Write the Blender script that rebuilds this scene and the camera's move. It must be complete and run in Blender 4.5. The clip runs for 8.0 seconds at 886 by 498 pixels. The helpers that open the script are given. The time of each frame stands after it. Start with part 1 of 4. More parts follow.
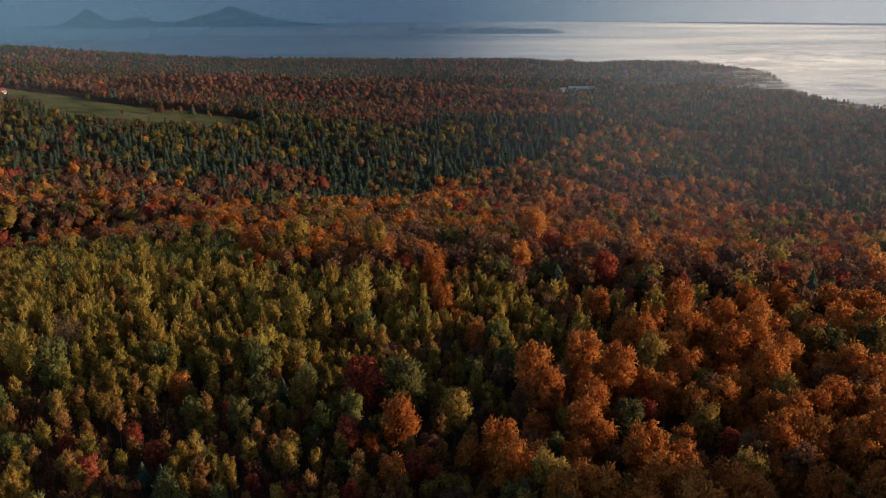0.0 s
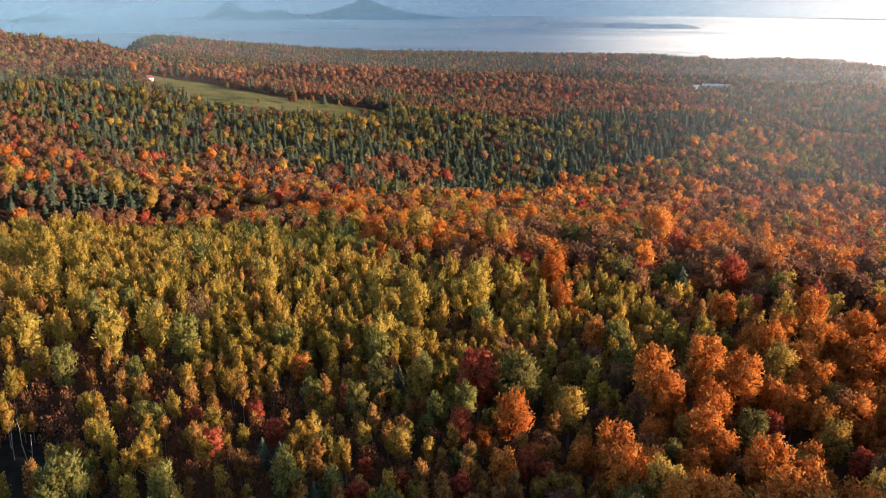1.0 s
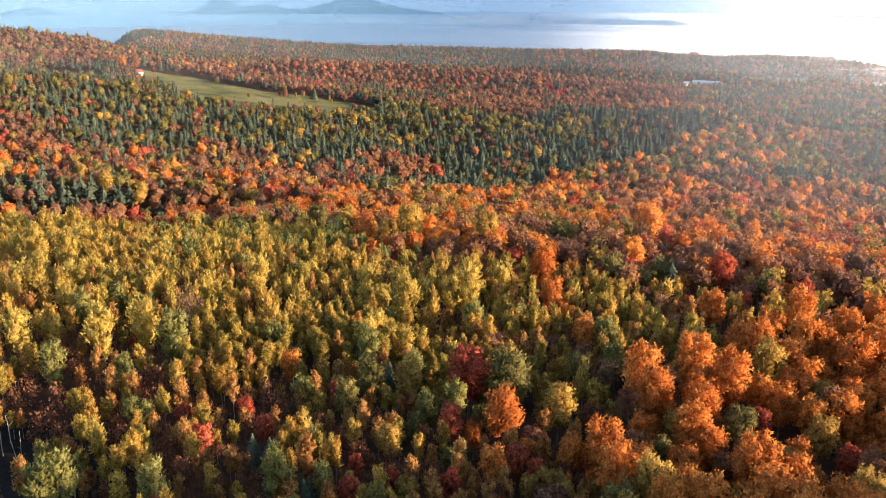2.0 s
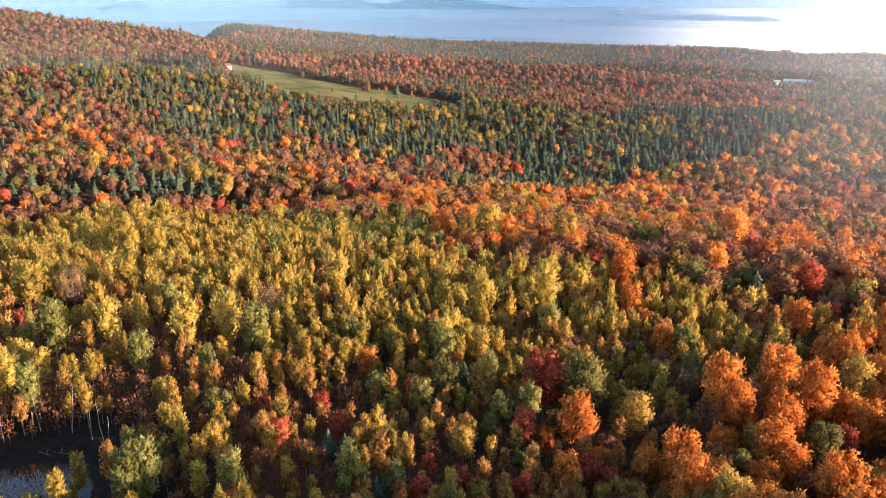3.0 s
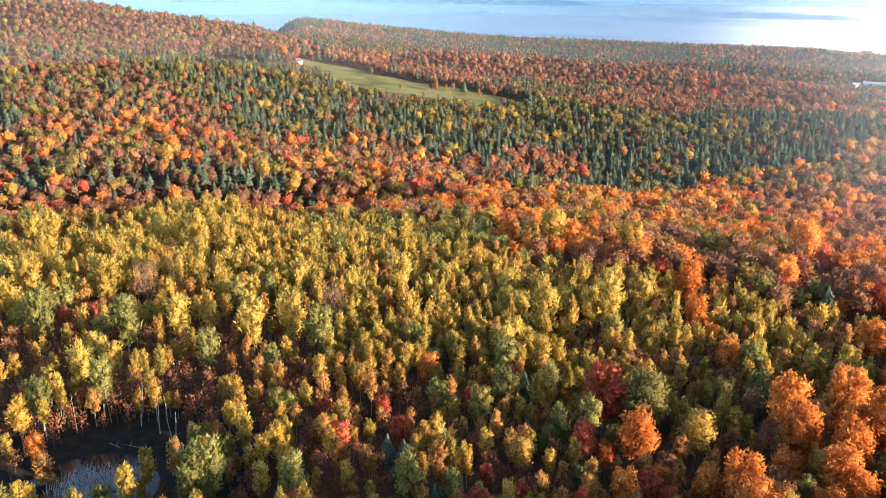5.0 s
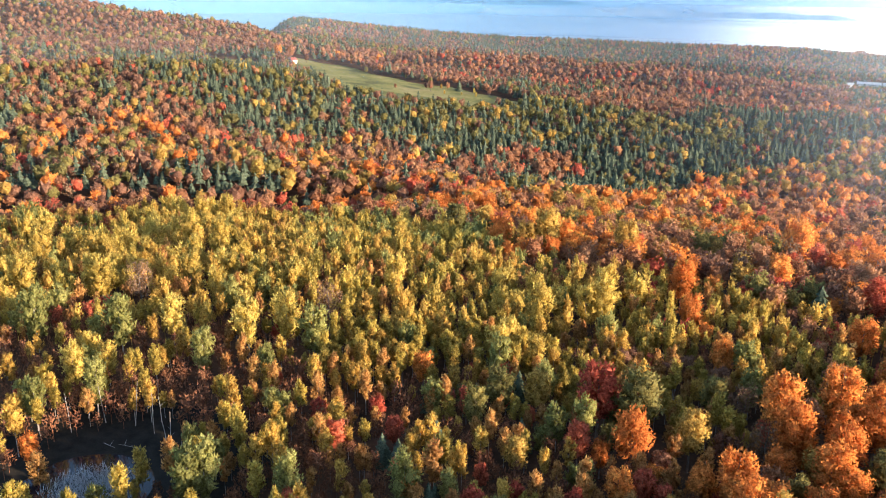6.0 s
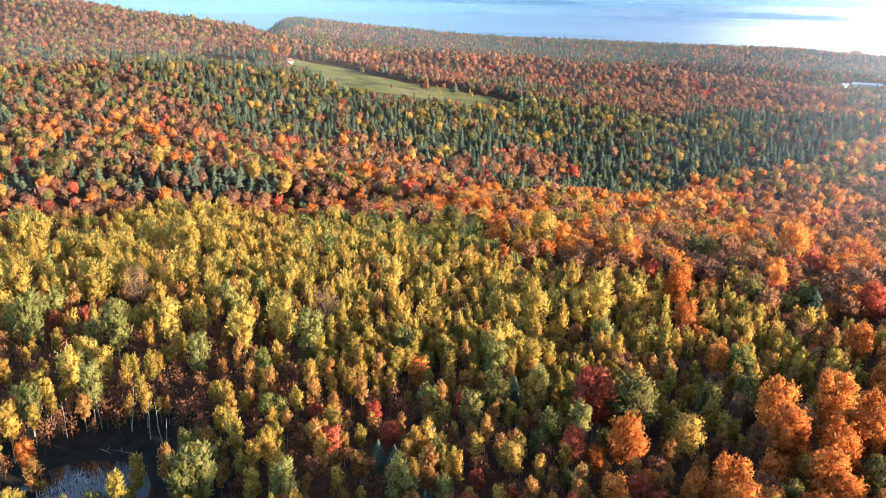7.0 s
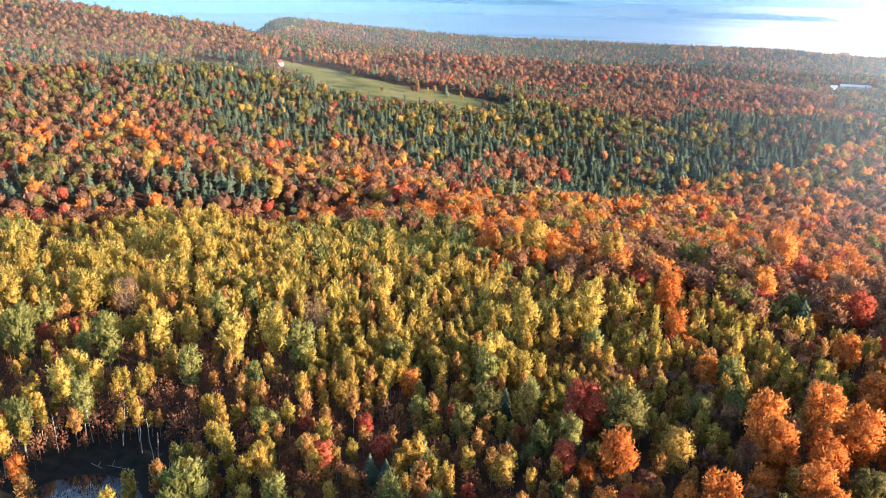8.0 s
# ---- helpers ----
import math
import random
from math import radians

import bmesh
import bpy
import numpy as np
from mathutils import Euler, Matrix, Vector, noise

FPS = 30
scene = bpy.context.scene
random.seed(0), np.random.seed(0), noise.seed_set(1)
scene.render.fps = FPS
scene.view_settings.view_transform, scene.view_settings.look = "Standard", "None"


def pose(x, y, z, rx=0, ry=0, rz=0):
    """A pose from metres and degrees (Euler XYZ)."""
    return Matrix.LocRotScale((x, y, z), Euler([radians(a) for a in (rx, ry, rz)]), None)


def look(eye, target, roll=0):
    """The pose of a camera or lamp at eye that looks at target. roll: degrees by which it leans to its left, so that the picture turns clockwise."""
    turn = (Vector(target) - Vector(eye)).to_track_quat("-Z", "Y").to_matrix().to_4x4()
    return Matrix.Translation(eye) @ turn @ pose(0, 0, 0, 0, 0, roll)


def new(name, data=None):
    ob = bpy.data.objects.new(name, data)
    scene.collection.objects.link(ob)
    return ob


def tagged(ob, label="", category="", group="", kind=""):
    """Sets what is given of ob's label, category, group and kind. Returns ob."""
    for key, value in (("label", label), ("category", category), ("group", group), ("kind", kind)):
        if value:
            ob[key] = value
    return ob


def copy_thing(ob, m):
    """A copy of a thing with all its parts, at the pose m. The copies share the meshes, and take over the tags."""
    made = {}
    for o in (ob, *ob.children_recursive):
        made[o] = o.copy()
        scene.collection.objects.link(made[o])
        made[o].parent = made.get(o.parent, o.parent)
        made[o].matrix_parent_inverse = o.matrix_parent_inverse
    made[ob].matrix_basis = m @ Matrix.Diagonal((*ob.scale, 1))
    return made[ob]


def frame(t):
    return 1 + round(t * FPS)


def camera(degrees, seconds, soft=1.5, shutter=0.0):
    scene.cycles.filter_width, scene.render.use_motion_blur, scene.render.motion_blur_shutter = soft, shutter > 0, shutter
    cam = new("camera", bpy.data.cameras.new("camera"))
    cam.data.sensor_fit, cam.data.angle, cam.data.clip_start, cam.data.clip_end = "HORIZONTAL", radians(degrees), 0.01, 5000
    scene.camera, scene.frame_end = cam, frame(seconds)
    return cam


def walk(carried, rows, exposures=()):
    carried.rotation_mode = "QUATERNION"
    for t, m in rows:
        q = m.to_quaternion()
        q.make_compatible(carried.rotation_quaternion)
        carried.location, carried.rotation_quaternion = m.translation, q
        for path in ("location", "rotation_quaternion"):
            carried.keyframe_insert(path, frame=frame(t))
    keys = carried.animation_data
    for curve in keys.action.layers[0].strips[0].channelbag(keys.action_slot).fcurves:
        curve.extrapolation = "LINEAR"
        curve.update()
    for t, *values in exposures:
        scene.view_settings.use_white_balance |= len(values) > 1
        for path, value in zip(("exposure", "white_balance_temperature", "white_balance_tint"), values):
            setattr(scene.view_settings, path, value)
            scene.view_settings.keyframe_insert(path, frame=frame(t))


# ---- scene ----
cam = camera(53.8, 8.0, soft=0.95)


def view(x, y, z, yaw, pitch, roll):
    """A camera pose from its place, heading (left positive), pitch and roll in degrees."""
    a, p = radians(yaw), radians(pitch)
    way = Vector((-math.sin(a) * math.cos(p), math.cos(a) * math.cos(p), math.sin(p)))
    return look((x, y, z), Vector((x, y, z)) + way * 100, roll)


PATH = [
    (0, -1.05, -0.33, 82.64, 0.736, -16.361, -0.197),
    (0.1, -1.12, -0.14, 82.54, 3.655, -16.419, -0.194),
    (0.2, -1.17, 0.02, 82.46, 6.168, -16.469, -0.192),
    (0.3, -1.20, 0.12, 82.41, 7.627, -16.499, -0.190),
    (0.4, -1.22, 0.18, 82.38, 8.560, -16.517, -0.189),
    (0.5, -1.23, 0.20, 82.37, 8.844, -16.523, -0.189),
    (1, -1.20, 0.13, 82.39, 8.941, -16.727, -0.023),
    (2.5, -1.28, 0.09, 82.96, 8.107, -17.207, 0.377),
    (3, -1.40, 0.47, 83.73, 13.604, -17.354, 0.242),
    (3.5, -1.58, 0.68, 84.48, 17.521, -17.452, 0.236),
    (4, -1.71, 0.77, 85.42, 18.080, -17.574, 0.373),
    (4.5, -1.77, 0.76, 86.17, 18.052, -17.670, 0.501),
    (6, -1.75, 0.70, 86.41, 17.543, -17.750, 0.759),
    (6.5, -1.69, 0.62, 86.64, 17.366, -17.758, 0.771),
    (7, -1.68, 0.65, 87.67, 17.280, -17.772, 0.798),
    (7.5, -1.76, 0.73, 89.06, 17.187, -17.770, 0.847),
    (8, -1.89, 0.88, 90.51, 16.637, -17.804, 0.936),
]
walk(cam, [(row[0], view(*row[1:])) for row in PATH],
     exposures=[(0.0, -0.65, 6400, 15), (0.3, -0.32, 6500, 16), (0.6, 0.28, 6900, 18), (1.0, 0.82, 7050, 20), (1.2, 1.05, 7000, 20), (2.3, 1.45, 6800, 21), (3.0, 1.52, 6800, 22),
                (3.5, 1.7, 6700, 20), (4.2, 1.8, 6600, 18), (6.0, 1.8, 6300, 15), (8.0, 1.8, 6050, 13)])

# ---- light: low morning sun from the right, slightly ahead, and a clear sky ----
SUN_ELEVATION, SUN_AZIMUTH = radians(11.5), radians(-98)      # azimuth: left of the y axis is positive
sun_way = Vector((-math.sin(SUN_AZIMUTH) * math.cos(SUN_ELEVATION), math.cos(SUN_AZIMUTH) * math.cos(SUN_ELEVATION), math.sin(SUN_ELEVATION)))
sun = new("sun", bpy.data.lights.new("sun", "SUN"))
sun.data.energy, sun.data.angle, sun.data.color = 5.0, radians(0.6), (1.0, 0.80, 0.57)
sun.matrix_world = look(sun_way * 100, (0, 0, 0))
world = bpy.data.worlds.new("sky")
scene.world = world
world.use_nodes = True
wn = world.node_tree
sky = wn.nodes.new("ShaderNodeTexSky")
sky.sky_type, sky.sun_disc, sky.sun_elevation, sky.sun_rotation = "NISHITA", False, SUN_ELEVATION, -SUN_AZIMUTH
sky.altitude, sky.air_density, sky.dust_density, sky.ozone_density = 300, 1.0, 0.6, 1.5
wn.nodes["Background"].inputs["Strength"].default_value = 0.15
wn.links.new(sky.outputs[0], wn.nodes["Background"].inputs["Color"])


# ---- materials ----
def material(name):
    m = bpy.data.materials.new(name)
    m.use_nodes = True
    t = m.node_tree
    t.nodes.clear()
    return m, t, t.nodes.new("ShaderNodeOutputMaterial")


def node(t, kind, **values):
    n = t.nodes.new(kind)
    for key, value in values.items():
        n.inputs[key.replace("_", " ")].default_value = value
    return n


def ramp(t, source, stops):
    r = t.nodes.new("ShaderNodeValToRGB")
    while len(r.color_ramp.elements) < len(stops):
        r.color_ramp.elements.new(0.5)
    for e, (at, c) in zip(r.color_ramp.elements, stops):
        e.position, e.color = at, (*c, 1)
    t.links.new(source, r.inputs[0])
    return r.outputs[0]


def blend(t, how, factor, a, b):
    n = t.nodes.new("ShaderNodeMix")
    n.data_type, n.blend_type = "RGBA", how
    for socket, value in ((n.inputs[0], factor), (n.inputs[6], a), (n.inputs[7], b)):
        if isinstance(value, bpy.types.NodeSocket):
            t.links.new(value, socket)
        else:
            socket.default_value = value if isinstance(value, float) else (*value, 1)
    return n.outputs[2]


def noise_of(t, scale, detail=4.0, rough=0.6, coords=None):
    n = node(t, "ShaderNodeTexNoise", Scale=scale, Detail=detail, Roughness=rough)
    c = coords or t.nodes.new("ShaderNodeNewGeometry").outputs["Position"]
    t.links.new(c, n.inputs["Vector"])
    return n.outputs[0]


def leaf_material(name, dark, mid, light, through_leaf=0.56):
    """Foliage: hue by tree, then by leaf clump, half of it lit from behind."""
    m, t, out = material(name)
    tree = t.nodes.new("ShaderNodeAttribute")
    tree.attribute_name = "tint"
    own = t.nodes.new("ShaderNodeObjectInfo")
    geo = t.nodes.new("ShaderNodeNewGeometry")
    mix = node(t, "ShaderNodeMath")
    t.links.new(tree.outputs["Fac"], mix.inputs[0])
    t.links.new(own.outputs["Random"], mix.inputs[1])
    wrap = node(t, "ShaderNodeMath")
    wrap.operation = "FRACT"
    t.links.new(mix.outputs[0], wrap.inputs[0])
    part_of = node(t, "ShaderNodeMath")
    part_of.operation = "MULTIPLY_ADD"
    t.links.new(geo.outputs["Random Per Island"], part_of.inputs[0])
    part_of.inputs[1].default_value = 0.3
    scaled = node(t, "ShaderNodeMath")
    scaled.operation = "MULTIPLY"
    t.links.new(wrap.outputs[0], scaled.inputs[0])
    scaled.inputs[1].default_value = 0.7
    t.links.new(scaled.outputs[0], part_of.inputs[2])
    colour = ramp(t, part_of.outputs[0], [(0.0, dark), (0.5, mid), (1.0, light)])
    colour = blend(t, "MIX", 0.04, colour, (0.24, 0.22, 0.22))      # a touch of grey mutes the leaf colour
    grain = noise_of(t, 2.6, 3.0, 0.75)
    colour = blend(t, "MULTIPLY", 1.0, colour, ramp(t, grain, [(0.34, (0.42, 0.39, 0.38)), (0.5, (0.96, 0.94, 0.92)), (0.64, (1.42, 1.40, 1.32))]))
    tufts = noise_of(t, 0.8, 2.0, 0.6)
    colour = blend(t, "MULTIPLY", 1.0, colour, ramp(t, tufts, [(0.35, (0.84, 0.82, 0.82)), (0.62, (1.12, 1.12, 1.1))]))
    relief = node(t, "ShaderNodeBump", Strength=0.5, Distance=0.15)
    t.links.new(grain, relief.inputs["Height"])
    d = node(t, "ShaderNodeBsdfDiffuse")
    s = node(t, "ShaderNodeBsdfTranslucent")
    g = node(t, "ShaderNodeMixShader", Fac=through_leaf)
    for b in (d, s):
        t.links.new(colour, b.inputs["Color"])
        t.links.new(relief.outputs[0], b.inputs["Normal"])
    t.links.new(d.outputs[0], g.inputs[1])
    t.links.new(s.outputs[0], g.inputs[2])
    t.links.new(g.outputs[0], out.inputs[0])
    return m


def surface_material(name, stops, scale, rough=0.9, bump=0.0, metal=0.0, fine=None):
    """A grained surface: colours over a noise of two scales."""
    m, t, out = material(name)
    b = node(t, "ShaderNodeBsdfPrincipled", Roughness=rough, Metallic=metal, Specular_IOR_Level=0.5 if rough < 0.75 else 0.08)
    one = noise_of(t, scale, 5.0, 0.65)
    colour = ramp(t, one, stops)
    two = noise_of(t, fine or scale * 9, 3.0, 0.7)
    colour = blend(t, "OVERLAY", 0.45, colour, ramp(t, two, [(0.3, (0.3, 0.3, 0.3)), (0.7, (0.72, 0.72, 0.72))]))
    t.links.new(colour, b.inputs["Base Color"])
    if bump:
        n = node(t, "ShaderNodeBump", Strength=bump, Distance=0.05)
        t.links.new(two, n.inputs["Height"])
        t.links.new(n.outputs[0], b.inputs["Normal"])
    t.links.new(b.outputs[0], out.inputs[0])
    return m


def mist_material(name, low, high, scale, stretch=(1, 1, 1), colour=(0.9, 0.92, 0.95)):
    """Mist: white droplets that let part of the light by, thicker and thinner in drifts."""
    m, t, out = material(name)
    c = t.nodes.new("ShaderNodeNewGeometry").outputs["Position"]
    v = t.nodes.new("ShaderNodeMapping")
    v.inputs["Scale"].default_value = stretch
    t.links.new(c, v.inputs["Vector"])
    thick = noise_of(t, scale, 4.0, 0.55, v.outputs[0])
    span = node(t, "ShaderNodeMapRange")
    span.inputs[1].default_value, span.inputs[2].default_value = 0.36, 0.64
    span.inputs[3].default_value, span.inputs[4].default_value = low, high
    t.links.new(thick, span.inputs[0])
    edge = t.nodes.new("ShaderNodeAttribute")
    edge.attribute_name = "veil"
    amount = node(t, "ShaderNodeMath")
    amount.operation = "MULTIPLY"
    t.links.new(span.outputs[0], amount.inputs[0])
    t.links.new(edge.outputs["Fac"], amount.inputs[1])
    d = node(t, "ShaderNodeBsdfDiffuse", Color=(*colour, 1))
    s = node(t, "ShaderNodeBsdfTranslucent", Color=(*colour, 1))
    g = node(t, "ShaderNodeMixShader", Fac=0.5)
    t.links.new(d.outputs[0], g.inputs[1])
    t.links.new(s.outputs[0], g.inputs[2])
    clear = t.nodes.new("ShaderNodeBsdfTransparent")
    k = t.nodes.new("ShaderNodeMixShader")
    t.links.new(amount.outputs[0], k.inputs[0])
    t.links.new(clear.outputs[0], k.inputs[1])
    t.links.new(g.outputs[0], k.inputs[2])
    t.links.new(k.outputs[0], out.inputs[0])
    return m


def fog_material():
    """Valley fog with painted light: haze blue at low veil, sunlit white at high."""
    m, t, out = material("valley_fog")
    veil = t.nodes.new("ShaderNodeAttribute")
    veil.attribute_name = "veil"
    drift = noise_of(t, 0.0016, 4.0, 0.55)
    # blue-grey painted for the air haze over the left of the fog
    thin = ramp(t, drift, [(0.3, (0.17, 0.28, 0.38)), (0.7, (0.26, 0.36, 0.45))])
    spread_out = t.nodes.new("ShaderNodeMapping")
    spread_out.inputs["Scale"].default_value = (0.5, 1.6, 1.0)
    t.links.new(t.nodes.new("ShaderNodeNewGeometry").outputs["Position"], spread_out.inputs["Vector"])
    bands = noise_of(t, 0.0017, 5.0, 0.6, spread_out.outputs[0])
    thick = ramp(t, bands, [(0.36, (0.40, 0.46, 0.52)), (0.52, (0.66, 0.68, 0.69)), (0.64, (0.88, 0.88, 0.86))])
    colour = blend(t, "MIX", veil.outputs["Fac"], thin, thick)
    b = node(t, "ShaderNodeBsdfDiffuse")
    t.links.new(colour, b.inputs["Color"])
    t.links.new(b.outputs[0], out.inputs[0])
    return m


LEAVES = {
    "gold_birch": leaf_material("gold_birch_leaves", (0.40, 0.245, 0.06), (0.56, 0.37, 0.085), (0.67, 0.48, 0.12)),
    "lime_birch": leaf_material("lime_birch_leaves", (0.29, 0.22, 0.055), (0.44, 0.335, 0.075), (0.58, 0.45, 0.105)),
    "amber_birch": leaf_material("amber_birch_leaves", (0.36, 0.175, 0.06), (0.50, 0.27, 0.09), (0.60, 0.36, 0.12)),
    "poplar": leaf_material("poplar_leaves", (0.18, 0.19, 0.065), (0.27, 0.27, 0.085), (0.38, 0.36, 0.12)),
    "gold_poplar": leaf_material("gold_poplar_leaves", (0.42, 0.30, 0.07), (0.56, 0.42, 0.10), (0.66, 0.52, 0.14)),
    "orange_maple": leaf_material("orange_maple_leaves", (0.52, 0.16, 0.04), (0.69, 0.265, 0.065), (0.77, 0.36, 0.09)),
    "russet_maple": leaf_material("russet_maple_leaves", (0.29, 0.13, 0.07), (0.40, 0.195, 0.10), (0.50, 0.27, 0.135)),
    "rust_maple": leaf_material("rust_maple_leaves", (0.185, 0.09, 0.06), (0.275, 0.14, 0.09), (0.36, 0.20, 0.125)),
    "red_maple": leaf_material("red_maple_leaves", (0.38, 0.075, 0.05), (0.53, 0.13, 0.075), (0.62, 0.20, 0.105)),
    "yellow_maple": leaf_material("yellow_maple_leaves", (0.38, 0.235, 0.065), (0.50, 0.33, 0.085), (0.59, 0.42, 0.11)),
    "olive_maple": leaf_material("olive_maple_leaves", (0.14, 0.13, 0.05), (0.225, 0.20, 0.065), (0.33, 0.285, 0.09)),
    "bare_maple": leaf_material("thinning_maple_twigs", (0.16, 0.095, 0.055), (0.22, 0.135, 0.08), (0.29, 0.185, 0.115), 0.3),
    "spruce": leaf_material("spruce_needles", (0.048, 0.07, 0.046), (0.08, 0.108, 0.07), (0.115, 0.145, 0.09), 0.15),
    "bare_shrub": leaf_material("bare_twigs", (0.16, 0.07, 0.04), (0.24, 0.105, 0.055), (0.31, 0.15, 0.075), 0.3),
}
WHITE_BARK = surface_material("white_birch_bark", [(0.35, (0.16, 0.14, 0.12)), (0.6, (0.38, 0.35, 0.31))], 2.5, 0.8)
GREY_BARK = surface_material("grey_maple_bark", [(0.3, (0.10, 0.08, 0.065)), (0.7, (0.22, 0.18, 0.15))], 2.0, 0.95)
FLOOR = surface_material("forest_floor", [(0.3, (0.04, 0.025, 0.016)), (0.5, (0.08, 0.042, 0.024)), (0.7, (0.13, 0.07, 0.035))], 0.12, 1.0, 0.4, fine=1.6)
GRASS = surface_material("meadow_grass", [(0.36, (0.075, 0.08, 0.028)), (0.5, (0.16, 0.155, 0.05)), (0.62, (0.22, 0.185, 0.08))], 0.022, 1.0, 0.2, fine=0.3)
FOG_WHITE = fog_material()
MIST_WISP = mist_material("mist_wisps", -0.25, 0.55, 0.008, (1, 1.4, 1))
# tints for see-through sheets that stand for haze and blue distant air
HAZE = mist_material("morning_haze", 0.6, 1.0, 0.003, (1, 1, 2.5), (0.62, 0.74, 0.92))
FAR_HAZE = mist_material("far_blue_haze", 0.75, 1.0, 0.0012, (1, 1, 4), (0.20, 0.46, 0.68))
# blue haze of distance painted into the slopes' base colour
HAZED_FAR_WOOD = surface_material("hazed_wooded_slope", [(0.3, (0.008, 0.024, 0.040)), (0.7, (0.014, 0.034, 0.055))], 0.004, 1.0)

# base colour paled to stand for the haze before the low ridge
HAZED_RIDGE = surface_material("haze_paled_ridge", [(0.3, (0.26, 0.30, 0.33)), (0.7, (0.32, 0.36, 0.39))], 0.006, 1.0)


# ---- the lie of the land ----
RINGS = (0, 230, 275, 345, 400, 500, 580, 776, 1000, 1300, 1600, 1900, 2100, 2600, 6000)
FALLS = (0, 0, -4, -18, -25, -38, -42, -36, -42, -54, -62, -66, -82, -140, -140)
LIFT_R = (0, 300, 345, 440, 600, 1000, 1500, 1900, 2300, 6000)
LIFT_Z = (0, 4, 11, 14, 30, 45, 55, 66, 60, 40)


def smooth(a, b, v):
    u = np.clip((v - a) / (b - a), 0, 1)
    return u * u * (3 - 2 * u)


def lattice(x, y, seed):
    """Smooth noise from 0 to 1 over the plan, with one wave a metre of x and y."""
    i, j = np.floor(x).astype(np.int64), np.floor(y).astype(np.int64)
    u, v = x - i, y - j
    u, v = u * u * (3 - 2 * u), v * v * (3 - 2 * v)

    def corner(a, b):
        n = (a * 374761393 + b * 668265263 + seed * 974711) & 0x7FFFFFFF
        n = ((n ^ (n >> 13)) * 1274126177) & 0x7FFFFFFF
        return ((n ^ (n >> 16)) & 0xFFFF) / 65535.0
    low = corner(i, j) * (1 - u) + corner(i + 1, j) * u
    high = corner(i, j + 1) * (1 - u) + corner(i + 1, j + 1) * u
    return low * (1 - v) + high * v


def polar(x, y):
    return np.hypot(x, y), np.degrees(np.arctan2(-x, y))


def land(x, y):
    """Height of the ground over the plan."""
    x, y = np.asarray(x, float), np.asarray(y, float)
    r, az = polar(x, y)
    ahead = np.clip((150 - np.abs(az)) / 60, 0, 1)
    z = np.interp(r, RINGS, FALLS)
    z = z + smooth(8, 40, az) * np.interp(r, LIFT_R, LIFT_Z) * ahead
    z = z + 46 * np.exp(-((x + 973) ** 2 + (y - 1007) ** 2) / (2 * 175 ** 2))      # hill on the left
    z = z + 3 * np.exp(-((x + 824) ** 2 + (y - 1767) ** 2) / (2 * 190 ** 2))      # dark wooded knoll
    z = z - 75 * smooth(1230, 1700, r) * smooth(26.8, 30.8, az)                    # saddle beyond the left hill
    z = z + 9 * np.exp(-((r - 1260) / 130) ** 2) * smooth(28, 30, az) + 8 * np.exp(-((r - 1900) / 150) ** 2 - ((az - 8) / 5) ** 2)
    z = z - smooth(-14, -30, az) * np.interp(r, (0, 900, 1500, 6000), (0, 0, 42, 60)) * ahead
    crest = np.interp(az, (-14, -6, 0, 10, 20), (900, 980, 1030, 1090, 1090))       # red ridge behind the meadow and the dip beyond it
    rise = np.interp(az, (-14, -9, -4, 6, 12, 18, 21), (0, 6, 12, 22, 23, 18, 0))
    z = z + rise * np.exp(-((r - crest) / 75) ** 2) - 0.7 * rise * np.exp(-((r - crest - 230) / 120) ** 2)
    gully = np.exp(-((r - (394 + 6 * np.sin(az / 6))) / 30) ** 2) * smooth(17, 27, az) * ahead
    z = z - 22 * gully
    z = z + 38 * np.exp(-((x - 118) / 36) ** 2 - ((y - 84) / 27) ** 2)               # unseen wooded rise, added to shade the near edge
    z = z - 3.0 * np.exp(-((x + 101) ** 2 + (y - 108) ** 2) / (2 * 15 ** 2))          # pond hollow
    z = z + (lattice(x / 130, y / 130, 3) - 0.5) * np.interp(r, (200, 500, 6000), (0, 7, 14))
    return z


def mesh_of(name, verts, faces, mat, smooth_faces=False, lie=None, **fields):
    """One mesh from arrays of corners and of triangles or quads; lie: the way each corner faces; fields are floats by corner."""
    me = bpy.data.meshes.new(name)
    verts, faces = np.asarray(verts, np.float32), np.asarray(faces, np.int32)
    k = faces.shape[1]
    me.vertices.add(len(verts))
    me.vertices.foreach_set("co", verts.ravel())
    me.loops.add(faces.size)
    me.loops.foreach_set("vertex_index", faces.ravel())
    me.polygons.add(len(faces))
    me.polygons.foreach_set("loop_start", np.arange(0, faces.size, k, dtype=np.int32))
    me.polygons.foreach_set("loop_total", np.full(len(faces), k, np.int32))
    me.polygons.foreach_set("use_smooth", np.full(len(faces), smooth_faces))
    for key, values in fields.items():
        me.attributes.new(key, "FLOAT", "POINT").data.foreach_set("value", np.asarray(values, np.float32))
    me.update(calc_edges=True)
    if lie is not None:
        me.attributes.new("custom_normal", "FLOAT_VECTOR", "POINT").data.foreach_set("vector", np.asarray(lie, np.float32).ravel())
    if mat:
        me.materials.append(mat)
    return me


def sheet(us, vs, place):
    """Corners and quads of a grid; place gives x, y, z from the two grids."""
    u, v = np.meshgrid(us, vs, indexing="ij")
    x, y, z = place(u, v)
    n, m = len(us), len(vs)
    i = (np.arange(n - 1)[:, None] * m + np.arange(m - 1)[None, :]).ravel()
    return np.stack((x, y, z), -1).reshape(-1, 3), np.stack((i, i + m, i + m + 1, i + 1), -1)


